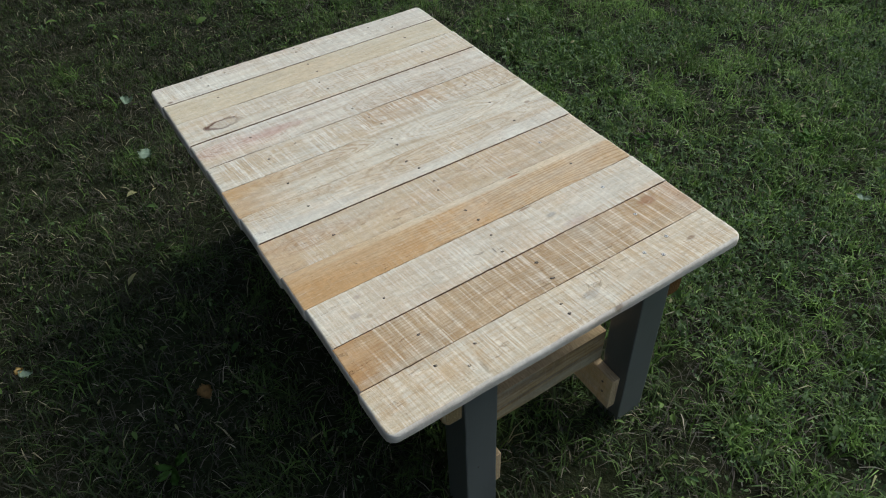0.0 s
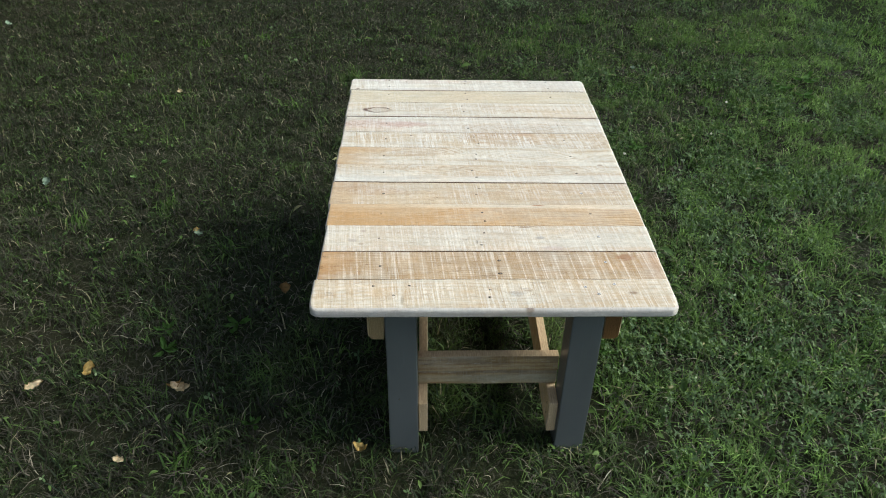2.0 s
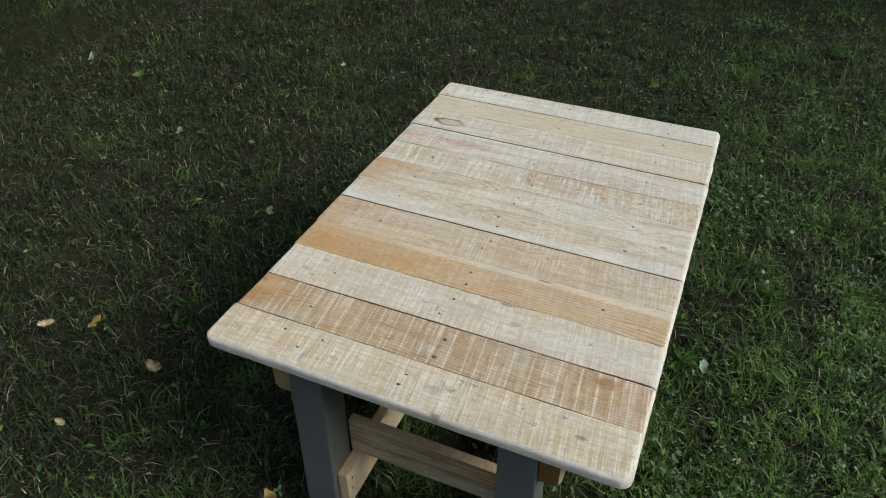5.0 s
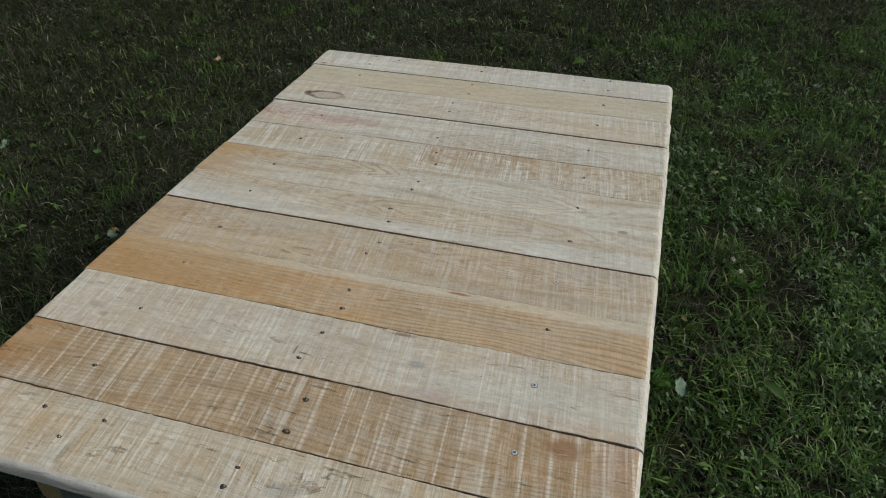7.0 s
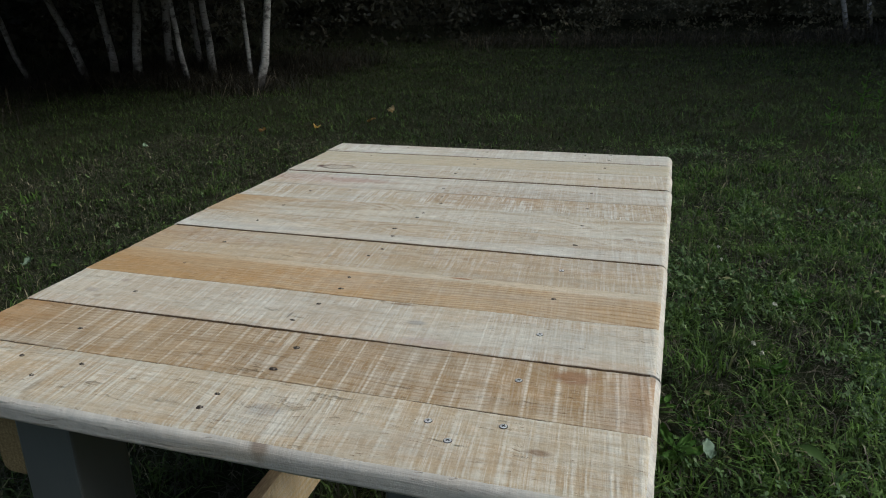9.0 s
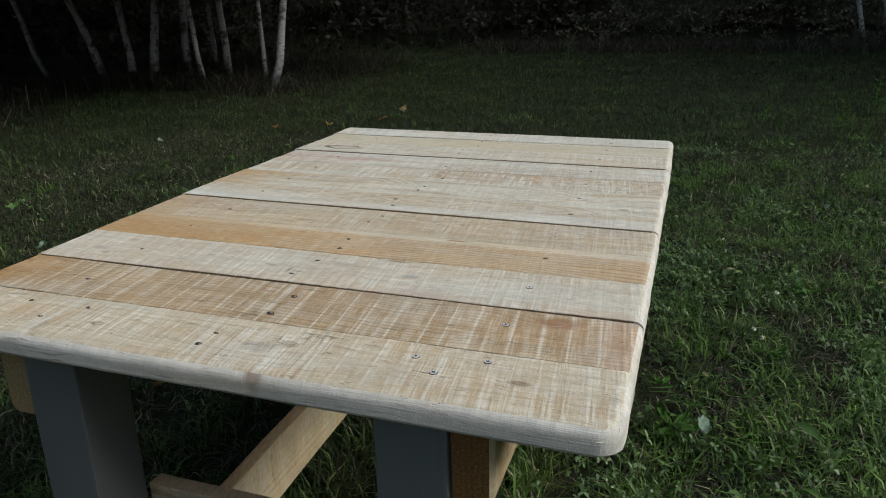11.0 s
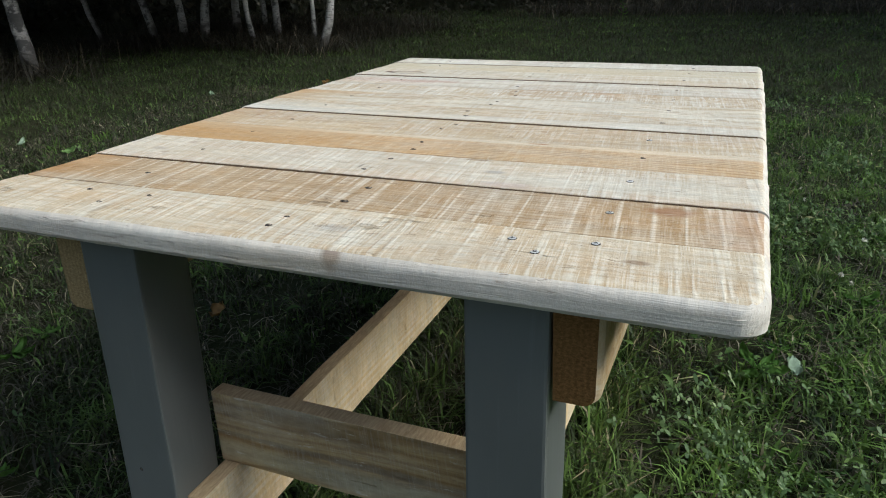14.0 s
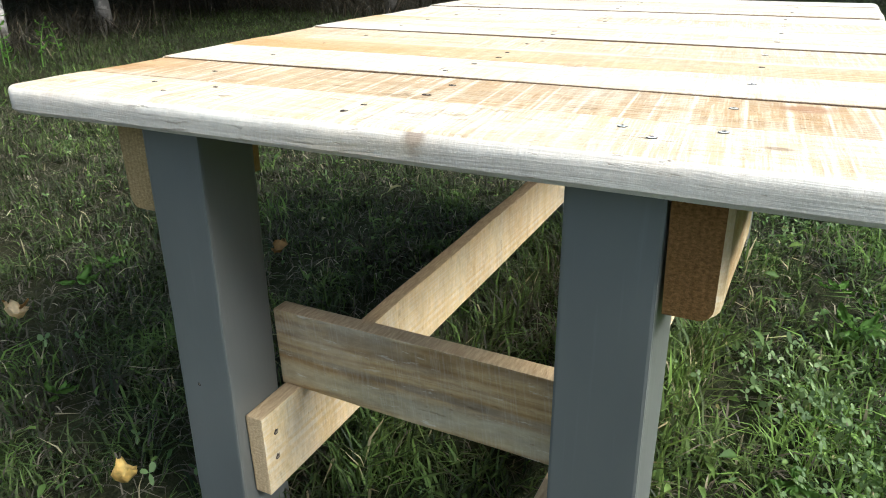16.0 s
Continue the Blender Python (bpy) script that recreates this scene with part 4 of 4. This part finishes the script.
def spikes(places, height, width, lean, r, tones=None):
    """Grass further off: each blade one slim leaning triangle."""
    n = len(places)
    a = r.uniform(0, 2 * np.pi, n)
    face = np.column_stack([np.cos(a), np.sin(a), np.zeros(n)])
    side = np.column_stack([-np.sin(a), np.cos(a), np.zeros(n)])
    h = (height * r.uniform(0.45, 1.25, n))[:, None]
    w = (width * r.uniform(0.4, 1.6, n))[:, None] / 2
    l = (lean * r.uniform(0.1, 1.6, n))[:, None]
    tip = places + np.array((0, 0, 1.0)) * h * np.clip(1.05 - 0.3 * l, 0.25, 1) + face * h * l
    v = np.stack([places - side * w, places + side * w, tip], 1).reshape(-1, 3)
    return v, np.arange(n * 3).reshape(-1, 3), np.repeat(r.uniform(0, 1, n) if tones is None else tones, 3)


def scatter(n, x0, x1, y0, y1, r, clump=0.0):
    p = np.column_stack([r.uniform(x0, x1, n), r.uniform(y0, y1, n), np.full(n, GROUND - 0.003)])
    if clump:
        q = np.column_stack([r.uniform(x0, x1, n // 14 + 1), r.uniform(y0, y1, n // 14 + 1)])
        p[:, :2] = np.where(r.uniform(0, 1, (n, 1)) < 0.6, q[r.integers(0, len(q), n)] + r.normal(size=(n, 2)) * clump, p[:, :2])
    return p


def in_near(p):
    return (p[:, 0] > -1.9) & (p[:, 0] < 2.7) & (p[:, 1] > -0.7) & (p[:, 1] < 3.4)


def thinned(p, r, scale, seed, most):
    """Leaves gaps in a scatter, so that the sward stands in uneven tufts."""
    keep = np.array([noise.noise(Vector((x * scale, y * scale, seed))) + 0.6 * noise.noise(Vector((x * scale * 3.1, y * scale * 3.1, seed))) for x, y, _ in p])
    stay = r.uniform(0, 1, len(p)) > most * np.clip(0.5 - keep * 1.6, 0, 1)
    tone = np.clip(0.45 + 1.25 * (r.uniform(0, 1, len(p)) - 0.5) + 0.50 * keep, 0, 1)      # brighter where tufts are fuller, darker in the gaps
    return p[stay], np.where(r.uniform(0, 1, len(p)) < 0.05, r.uniform(0.9, 1, len(p)), np.minimum(tone, 0.94))[stay]


def build_grass():
    r = np.random.default_rng(11)
    lawn = leaf_surface("grass_blades", (0.014, 0.025, 0.007), (0.152, 0.232, 0.048), (0.34, 0.29, 0.16), 0.05, 0.38, thatch_shade=(0.047, 0.040, 0.025), thatch_shade_most=0.94)
    far_lawn = leaf_surface("distant_grass_blades", (0.014, 0.025, 0.007), (0.152, 0.232, 0.048), (0.17, 0.145, 0.085), 0.02, 0.38, thatch_shade=(0.047, 0.040, 0.025), thatch_shade_most=0.94)
    near, tone = thinned(scatter(370000, -1.9, 2.7, -0.7, 3.4, r, 0.012), r, 8.0, 1.0, 1.0)
    v, f, t = blades(near, 0.044, 0.0029, 1.15, r, tone)
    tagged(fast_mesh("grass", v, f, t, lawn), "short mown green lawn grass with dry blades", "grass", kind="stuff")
    mid, tone = thinned(scatter(700000, -6.0, 6.0, -2.5, 7.0, r, 0.028), r, 4.5, 2.0, 0.8)
    tone, mid = tone[~in_near(mid)], mid[~in_near(mid)]
    v, f, t = spikes(mid, 0.046, 0.0062, 1.35, r, tone)
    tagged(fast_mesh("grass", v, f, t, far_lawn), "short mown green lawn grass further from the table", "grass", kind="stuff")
    far, tone = thinned(scatter(170000, -6.0, 8.0, 6.8, 12.5, r, 0.05), r, 2.5, 3.0, 0.5)
    v, f, t = spikes(far, 0.048, 0.012, 1.7, r, tone)
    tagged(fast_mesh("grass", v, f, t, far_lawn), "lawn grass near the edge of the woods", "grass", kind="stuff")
    rim = scatter(330000, -9.0, 16.0, -12.0, 12.0, r, 0.08)
    rim = rim[(rim[:, 1] < -2.45) | ((rim[:, 0] > 5.95) & (rim[:, 1] < 9.0))]
    v, f, t = spikes(rim, 0.052, 0.016, 1.4, r)
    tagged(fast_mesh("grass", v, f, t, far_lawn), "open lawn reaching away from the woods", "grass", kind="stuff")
    # fresh tufts standing out of the sward, thicker on the sunny side
    fresh = leaf_surface("fresh_grass_blades", (0.050, 0.092, 0.014), (0.178, 0.280, 0.052), (0.30, 0.30, 0.12), 0.04, 0.42)
    sunny, front, shady = scatter(520, 0.75, 3.7, 0.25, 3.3, r), scatter(90, 0.75, 3.0, -0.7, 0.25, r), scatter(50, -2.2, 0.75, -0.5, 3.0, r)
    spots = np.concatenate([sunny, front, shady])
    spots = spots[~((spots[:, 0] > 0.1) & (spots[:, 0] < 0.66) & (spots[:, 1] > 0.0) & (spots[:, 1] < 1.2))]
    tuft = spots[np.repeat(np.arange(len(spots)), r.integers(14, 46, len(spots)))]
    tuft[:, :2] += r.normal(size=(len(tuft), 2)) * 0.024
    v, f, t = blades(tuft, 0.052, 0.0042, 1.1, r)
    tagged(fast_mesh("grass", v, f, t, fresh), "fresh bright green tufts in the lawn", "grass", kind="stuff")
    # longer blades that the mower cannot reach, along the rails
    along = np.concatenate([scatter(1500, 0.262, 0.330, 0.10, 1.10, r, 0.02), scatter(900, 0.180, 0.232, 0.12, 1.10, r, 0.02), scatter(900, 0.590, 0.640, 0.12, 1.10, r, 0.02),])
    v, f, t = blades(along, 0.078, 0.0032, 0.8, r)
    tagged(fast_mesh("grass", v, f, t, lawn), "longer uncut grass under the table", "grass", kind="stuff")
    # dry clippings lying between the blades
    litter = leaf_surface("dry_clippings", (0.045, 0.038, 0.024), (0.16, 0.135, 0.088), (0.36, 0.31, 0.20), 0.06, 0.2)
    loose = scatter(80000, -2.4, 2.7, -0.7, 3.6, r, 0.03)
    loose[:, 2] += r.uniform(0.004, 0.026, len(loose))
    v, f, t = blades(loose, 0.017, 0.0020, 2.6, r)
    tagged(fast_mesh("clippings", v, f, t, litter), "dry brown grass clippings between the blades", "clippings", kind="stuff")
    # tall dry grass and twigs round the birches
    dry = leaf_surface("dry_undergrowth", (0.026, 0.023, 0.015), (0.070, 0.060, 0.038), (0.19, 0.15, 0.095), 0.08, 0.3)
    tufts = []
    for bx, by in [t[0] for t in TREES]:
        m = 520
        tufts.append(np.column_stack([bx + r.normal(size=m) * 0.30, by - 0.08 + r.normal(size=m) * 0.22, np.full(m, GROUND)]))
    xy = woods_ground(9000, r)
    tufts.append(np.column_stack([xy, np.full(len(xy), GROUND)]))
    brush = scatter(7000, -2.6, 7.0, 10.6, 12.4, r, 0.15)
    corner = scatter(6000, -6.6, -2.9, 6.6, 8.6, r, 0.15)
    side = scatter(2600, -6.2, -4.6, -2.0, 6.0, r, 0.15)
    stems = np.concatenate([corner, side])
    v, f, t = blades(brush, 0.24, 0.006, 1.9, r)
    tagged(fast_mesh("undergrowth", v, f, t, dry), "low tangled dry grass at the far end of the lawn", "undergrowth", kind="stuff")
    v, f, t = blades(stems, 0.30, 0.0045, 2.0, r)
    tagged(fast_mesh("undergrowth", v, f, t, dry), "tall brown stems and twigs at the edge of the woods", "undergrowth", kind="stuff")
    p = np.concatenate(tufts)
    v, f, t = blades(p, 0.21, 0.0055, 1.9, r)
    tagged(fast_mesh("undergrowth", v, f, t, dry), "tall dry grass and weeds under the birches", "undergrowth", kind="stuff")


build_grass()


def build_clover():
    """Clover: three rounded leaflets on a short stalk, thick on the open side of the table, thin elsewhere."""
    r = np.random.default_rng(13)
    green = leaf_surface("clover_leaves", (0.058, 0.100, 0.030), (0.178, 0.248, 0.086), (0.25, 0.30, 0.14), 0.05, 0.3)
    thick = scatter(62000, 0.70, 3.9, -0.7, 4.2, r, 0.05)
    keep = np.array([noise.noise(Vector((x * 1.8, y * 1.8, 3))) + 0.5 * noise.noise(Vector((x * 5, y * 5, 6))) + r.uniform(-0.2, 0.2) > 0.04 + 0.22 * max(0.0, math.hypot(x - 1.3, y - 0.6) - 0.9) for x, y, _ in thick])
    thin = scatter(1300, -2.2, 3.0, -0.7, 3.6, r, 0.05)
    p = np.concatenate([thick[keep], thin])
    n = len(p)
    centre = p + np.column_stack([np.zeros((n, 2)), r.uniform(0.032, 0.062, n)])
    s = r.uniform(0.0028, 0.0058, n)
    turn = r.uniform(0, 6.28, n)
    tilt = r.normal(size=(n, 2)) * 0.6
    verts, tone = [], []
    k = 6
    for leaf in range(3):
        a = turn + leaf * 2.094
        d = np.column_stack([np.cos(a), np.sin(a), np.zeros(n)])
        q = np.column_stack([-np.sin(a), np.cos(a), np.zeros(n)])
        lean = tilt + r.normal(size=(n, 2)) * 0.35
        long = r.uniform(0.75, 1.25, n)[:, None]
        for du, dq, dz in ((0.0, 0.0, 0.0), (0.7, 0.50, 0.16), (1.5, 0.46, 0.12), (1.85, 0.0, -0.08), (1.5, -0.46, 0.12), (0.7, -0.50, 0.16)):
            off = (d * du + q * dq) * long
            off[:, 2] = dz + off[:, 0] * lean[:, 0] + off[:, 1] * lean[:, 1]
            verts.append(centre + off * s[:, None])
        tone += [r.uniform(0, 1, n)] * k
    v = np.stack(verts, 1).reshape(-1, 3)
    t = np.stack(tone, 1).ravel()
    f = np.arange(n * 3 * k).reshape(-1, k)
    tagged(fast_mesh("clover", v, f, t, green), "low clover leaves growing through the lawn", "clover", kind="stuff")


build_clover()


def build_lawn_leaves():
    """Small oval leaves of low weeds among the grass, in loose drifts, each folded along its rib."""
    r = np.random.default_rng(17)
    fresh = leaf_surface("lawn_weed_leaves", (0.050, 0.095, 0.020), (0.175, 0.255, 0.056), (0.30, 0.28, 0.12), 0.05, 0.4)
    sunny = scatter(26000, 0.6, 3.6, -0.7, 4.0, r, 0.06)
    keep = np.array([noise.noise(Vector((x * 2.3, y * 2.3, 8))) + r.uniform(-0.3, 0.3) > -0.08 + 0.15 * max(0.0, math.hypot(x - 1.3, y - 0.9) - 1.4) for x, y, _ in sunny])
    rest = scatter(13000, -2.0, 2.8, -0.7, 3.4, r, 0.07)
    keep2 = np.array([noise.noise(Vector((x * 2.0, y * 2.0, 15))) + r.uniform(-0.3, 0.3) > 0.0 for x, y, _ in rest])
    p = np.concatenate([sunny[keep], rest[keep2]])
    n = len(p)
    p[:, 2] += r.uniform(0.018, 0.055, n)
    a = r.uniform(0, 6.283, n)
    length = (r.gamma(5.0, 0.0024, n) * np.where(r.uniform(0, 1, n) < 0.03, 2.1, 1.0))[:, None]
    width = length * r.uniform(0.28, 0.55, n)[:, None]
    rise = r.uniform(-0.2, 0.6, n)
    d = np.column_stack([np.cos(a) * np.cos(rise), np.sin(a) * np.cos(rise), np.sin(rise)])
    roll = r.normal(size=n) * 0.45
    q = np.column_stack([-np.sin(a) * np.cos(roll), np.cos(a) * np.cos(roll), np.sin(roll)])
    up = np.cross(d, q)
    rows = []
    for s, w, z in ((0.0, 0.12, 0.0), (0.35, 1.0, 0.05), (0.72, 0.8, 0.02), (1.0, 0.05, -0.10)):
        for side in (-1, 0, 1):
            rows.append(p + d * length * s + q * width * 0.5 * w * side + up * length * (z + 0.12 * abs(side) * w))
    v = np.stack(rows, 1).reshape(-1, 3)
    quads = []
    for i in range(3):
        for j in range(2):
            b = i * 3 + j
            quads.append([b, b + 1, b + 4, b + 3])
    f = (np.arange(n)[:, None, None] * 12 + np.array(quads)[None]).reshape(-1, 4)
    t = np.repeat(r.uniform(0, 1, n), 12)
    tagged(fast_mesh("lawn_weeds", v, f, t, fresh), "small oval leaves of low weeds among the grass", "weeds", kind="stuff")


build_lawn_leaves()


# ---- single leaves and weeds ----
def leaf_mesh(length, width, curl, seed, lobes=0.0):
    """A leaf with a midrib fold, curled edges and an uneven outline."""
    bm = bmesh.new()
    rows = []
    n = 9
    for i in range(n):
        s = i / (n - 1)
        w = width / 2 * math.sin(math.pi * min(0.985, s * 0.93 + 0.04)) ** 0.75 * (1 + lobes * math.sin(s * 19 + seed)) * (1 + 0.40 * noise.noise(Vector((s * 6, seed, 0))))
        y = length * (s - 0.5)
        lift = curl * length * (4 * (s - 0.5) ** 2)
        rows.append([bm.verts.new((w * u, y, lift + abs(u) * w * (0.35 + 0.4 * curl) + 0.38 * width * noise.noise(Vector((u * 2.2, s * 5, seed))))) for u in (-1, -0.5, 0, 0.5, 1)])
    for a, b in zip(rows, rows[1:]):
        for i in range(4):
            bm.faces.new((a[i], a[i + 1], b[i + 1], b[i]))
    bmesh.ops.solidify(bm, geom=bm.faces[:], thickness=0.0006)
    return bm


YELLOW, PALE, BROWN = plain("yellow_leaf", (0.62, 0.43, 0.13), 0.7, 0, 0.35, 90), plain("pale_leaf", (0.70, 0.55, 0.31), 0.65, 0, 0.25, 90), plain("brown_leaf", (0.30, 0.17, 0.05), 0.7, 0, 0.35, 90)
GREEN = plain("green_leaf", (0.17, 0.27, 0.075), 0.55, 0, 0.25, 90)
SILVER = plain("silver_leaf", (0.34, 0.42, 0.28), 0.6, 0, 0.2, 90)
FALLEN = [(-0.800, 0.190, 0.050, 0.030, PALE, "pale cream"), (-0.672, 0.246, 0.052, 0.034, YELLOW, "yellow"), (-0.402, 0.172, 0.058, 0.034, PALE, "pale curled"), (0.099, -0.026, 0.045, 0.028, YELLOW, "yellow"),
          (-0.492, -0.053, 0.032, 0.022, PALE, "pale"), (-1.203, 1.230, 0.045, 0.034, SILVER, "silvery"), (-0.540, 0.890, 0.036, 0.026, SILVER, "silvery"), (-1.159, 4.354, 0.075, 0.055, PALE, "pale"), (-1.154, 3.977, 0.070, 0.05, BROWN, "brown"),
          (-1.711, 3.523, 0.055, 0.04, BROWN, "brown"), (-2.149, 2.955, 0.048, 0.034, SILVER, "silvery"), (-0.420, 0.185, 0.045, 0.02, BROWN, "brown"), (-0.190, 0.595, 0.045, 0.036, BROWN, "orange brown"), (-2.098, 1.655, 0.065, 0.03, SILVER, "silvery"),
          (-1.742, 1.594, 0.065, 0.045, GREEN, "fresh green"), (0.006, 1.961, 0.045, 0.036, SILVER, "silvery"), (-0.032, 1.602, 0.055, 0.042, SILVER, "grey green"), (1.669, 0.146, 0.045, 0.030, SILVER, "silvery"), (-0.550, 0.907, 0.030, 0.022, YELLOW, "yellow"), (-1.403, 3.662, 0.05, 0.035, YELLOW, "yellow"), (-0.885, 1.270, 0.036, 0.026, GREEN, "green"), (-0.80, 1.385, 0.034, 0.026, GREEN, "green"), (-0.922, 2.049, 0.035, 0.028, PALE, "pale"), (1.316, 2.361, 0.03, 0.026, SILVER, "silvery"), (0.90, 0.748, 0.048, 0.030, SILVER, "silvery green")]
for i, (x, y, length, width, m, word) in enumerate(FALLEN):
    ob = part("fallen_leaf", leaf_mesh(length * 0.95, width * 0.95, 0.12 + 0.12 * (i % 4), i * 2.7, 0.16), m, None, smooth=True)
    ob.matrix_basis = pose(x, y, 0.010, random.uniform(-18, 18), random.uniform(-18, 18), random.uniform(0, 360))
    tagged(ob, word + " fallen leaf lying on the grass", "leaf", "fallen leaves on the lawn")

WEED = leaf_surface("weed_leaf", (0.13, 0.24, 0.045), (0.15, 0.26, 0.05), (0.15, 0.24, 0.06), 0.02, 0.45)


def build_weed():
    weed = tagged(new("broadleaf_weed"), "low rosette of broad bright green leaves in the lawn", "weed", "weeds in the lawn")
    for i in range(6):
        a = i * 60 + random.uniform(-38, 38)
        size = random.uniform(0.55, 1.2)
        leaf = part("leaf", leaf_mesh(0.075 * size, 0.030 * size, 0.18, i + 3.3, 0.12), WEED, weed, smooth=True)
        leaf.matrix_basis = pose(0, 0, 0.012, 0, 0, a) @ pose(0, 0.040, 0.012, random.uniform(2, 24), random.uniform(-15, 15), 0)
    return weed


first_weed = build_weed()
WEEDS = [(0.845, 0.785, 0.8), (0.82, 0.96, 0.6), (-0.32, 0.47, 0.8), (2.03, 2.21, 1.1), (2.19, 2.30, 1.2), (-0.51, 0.362, 0.75), (-0.53, 0.452, 0.6), (0.885, 0.895, 0.45), (1.16, 1.60, 0.8), (1.05, 1.17, 0.7), (1.62, 1.40, 0.8), (1.85, 0.45, 0.9), (1.40, 0.76, 0.7), (0.785, 0.361, 0.6), (2.12, 2.12, 0.9), (1.52, 1.02, 0.7), (-0.20, 0.09, 0.5), (0.40, 1.75, 0.7)]
for i, (x, y, size) in enumerate(WEEDS):
    m = pose(x, y, GROUND + 0.016, 0, 0, i * 71) @ Matrix.Diagonal((size, size, size, 1))
    if i == 0:
        first_weed.matrix_basis = m
    else:
        copy_thing(first_weed, m)


def build_blossom():
    """A small white clover head: a ball of short pointed florets on a stalk."""
    blossom = tagged(new("clover_blossom"), "small white clover blossom standing in the grass", "flower", "clover blossoms in the lawn")
    part("stalk", tube([(0, 0, 0), (0.002, 0.001, 0.03), (0.001, 0.002, 0.055)], [0.0008, 0.0008, 0.0006], 5), WEED, blossom)
    bm = bmesh.new()
    r = np.random.default_rng(2)
    for i in range(26):
        z = 1 - 1.5 * (i + 0.5) / 26
        a = i * 2.4
        q = math.sqrt(max(0.0, 1 - z * z))
        d = Vector((q * math.cos(a), q * math.sin(a), z))
        side = d.cross(Vector((0.3, 0.2, 1))).normalized()
        c = Vector((0.001, 0.002, 0.057))
        tip, mid = c + d * 0.0075 * r.uniform(0.8, 1.15), c + d * 0.004
        bm.faces.new([bm.verts.new(v) for v in (c, mid + side * 0.0016, tip, mid - side * 0.0016)])
    part("flower_head", bm, plain("white_petals", (0.58, 0.55, 0.42), 0.7, 0, 0.2, 200), blossom, "white flower head")
    return blossom


def build_tall_weed(x, y, height, seed):
    """A leafy weed that the mower has missed: a bent stem with alternate pointed leaves."""
    r = np.random.default_rng(seed)
    weed = tagged(new("tall_weed"), "leafy green weed standing above the dark lawn", "weed", "tall weeds at the edge of the lawn")
    weed.matrix_basis = pose(x, y, GROUND)
    bend = Vector((r.uniform(-0.35, 0.35), r.uniform(-0.2, 0.2), 0)) * height
    spine = [Vector((0, 0, height * q)) + bend * q * q for q in (0, 0.25, 0.5, 0.75, 1.0)]
    part("stem", tube(spine, [0.004, 0.0035, 0.003, 0.0024, 0.0012], 5), WEED, weed)
    for i in range(9):
        q = 0.25 + 0.085 * i
        size = 0.30 * height * (1.15 - 0.6 * q)
        leaf = part("leaf", leaf_mesh(size, size * 0.36, 0.2, seed + i, 0.10), WEED, weed, smooth=True)
        at = Vector((0, 0, height * q)) + bend * q * q
        leaf.matrix_basis = Matrix.Translation(at) @ pose(0, 0, 0, 0, 0, i * 137 + seed * 20) @ pose(0, size * 0.48, size * 0.16, 18 + 20 * r.uniform(-1, 1), 0, 0)


for i, (x, y, height) in enumerate([(1.64, 4.19, 0.24), (1.74, 4.05, 0.12), (1.98, 5.15, 0.26), (2.06, 5.05, 0.22), (1.25, 4.65, 0.13), (1.36, 4.45, 0.09), (-3.39, 2.30, 0.28), (-3.46, 2.48, 0.24), (-3.60, 2.20, 0.30), (-3.42, 2.12, 0.20), (-0.913, 9.80, 0.30)]):
    build_tall_weed(x, y, height, 60 + i)

first_blossom = build_blossom()
BLOSSOMS = [(0.955, 1.925), (0.963, 1.809), (1.015, 1.239), (1.084, 1.492), (1.68, 1.993), (1.319, 2.408), (1.029, 1.190), (1.51, 1.671)]
for i, (x, y) in enumerate(BLOSSOMS):
    m = pose(x, y, GROUND, 0, 0, i * 67)
    if i == 0:
        first_blossom.matrix_basis = m
    else:
        copy_thing(first_blossom, m)
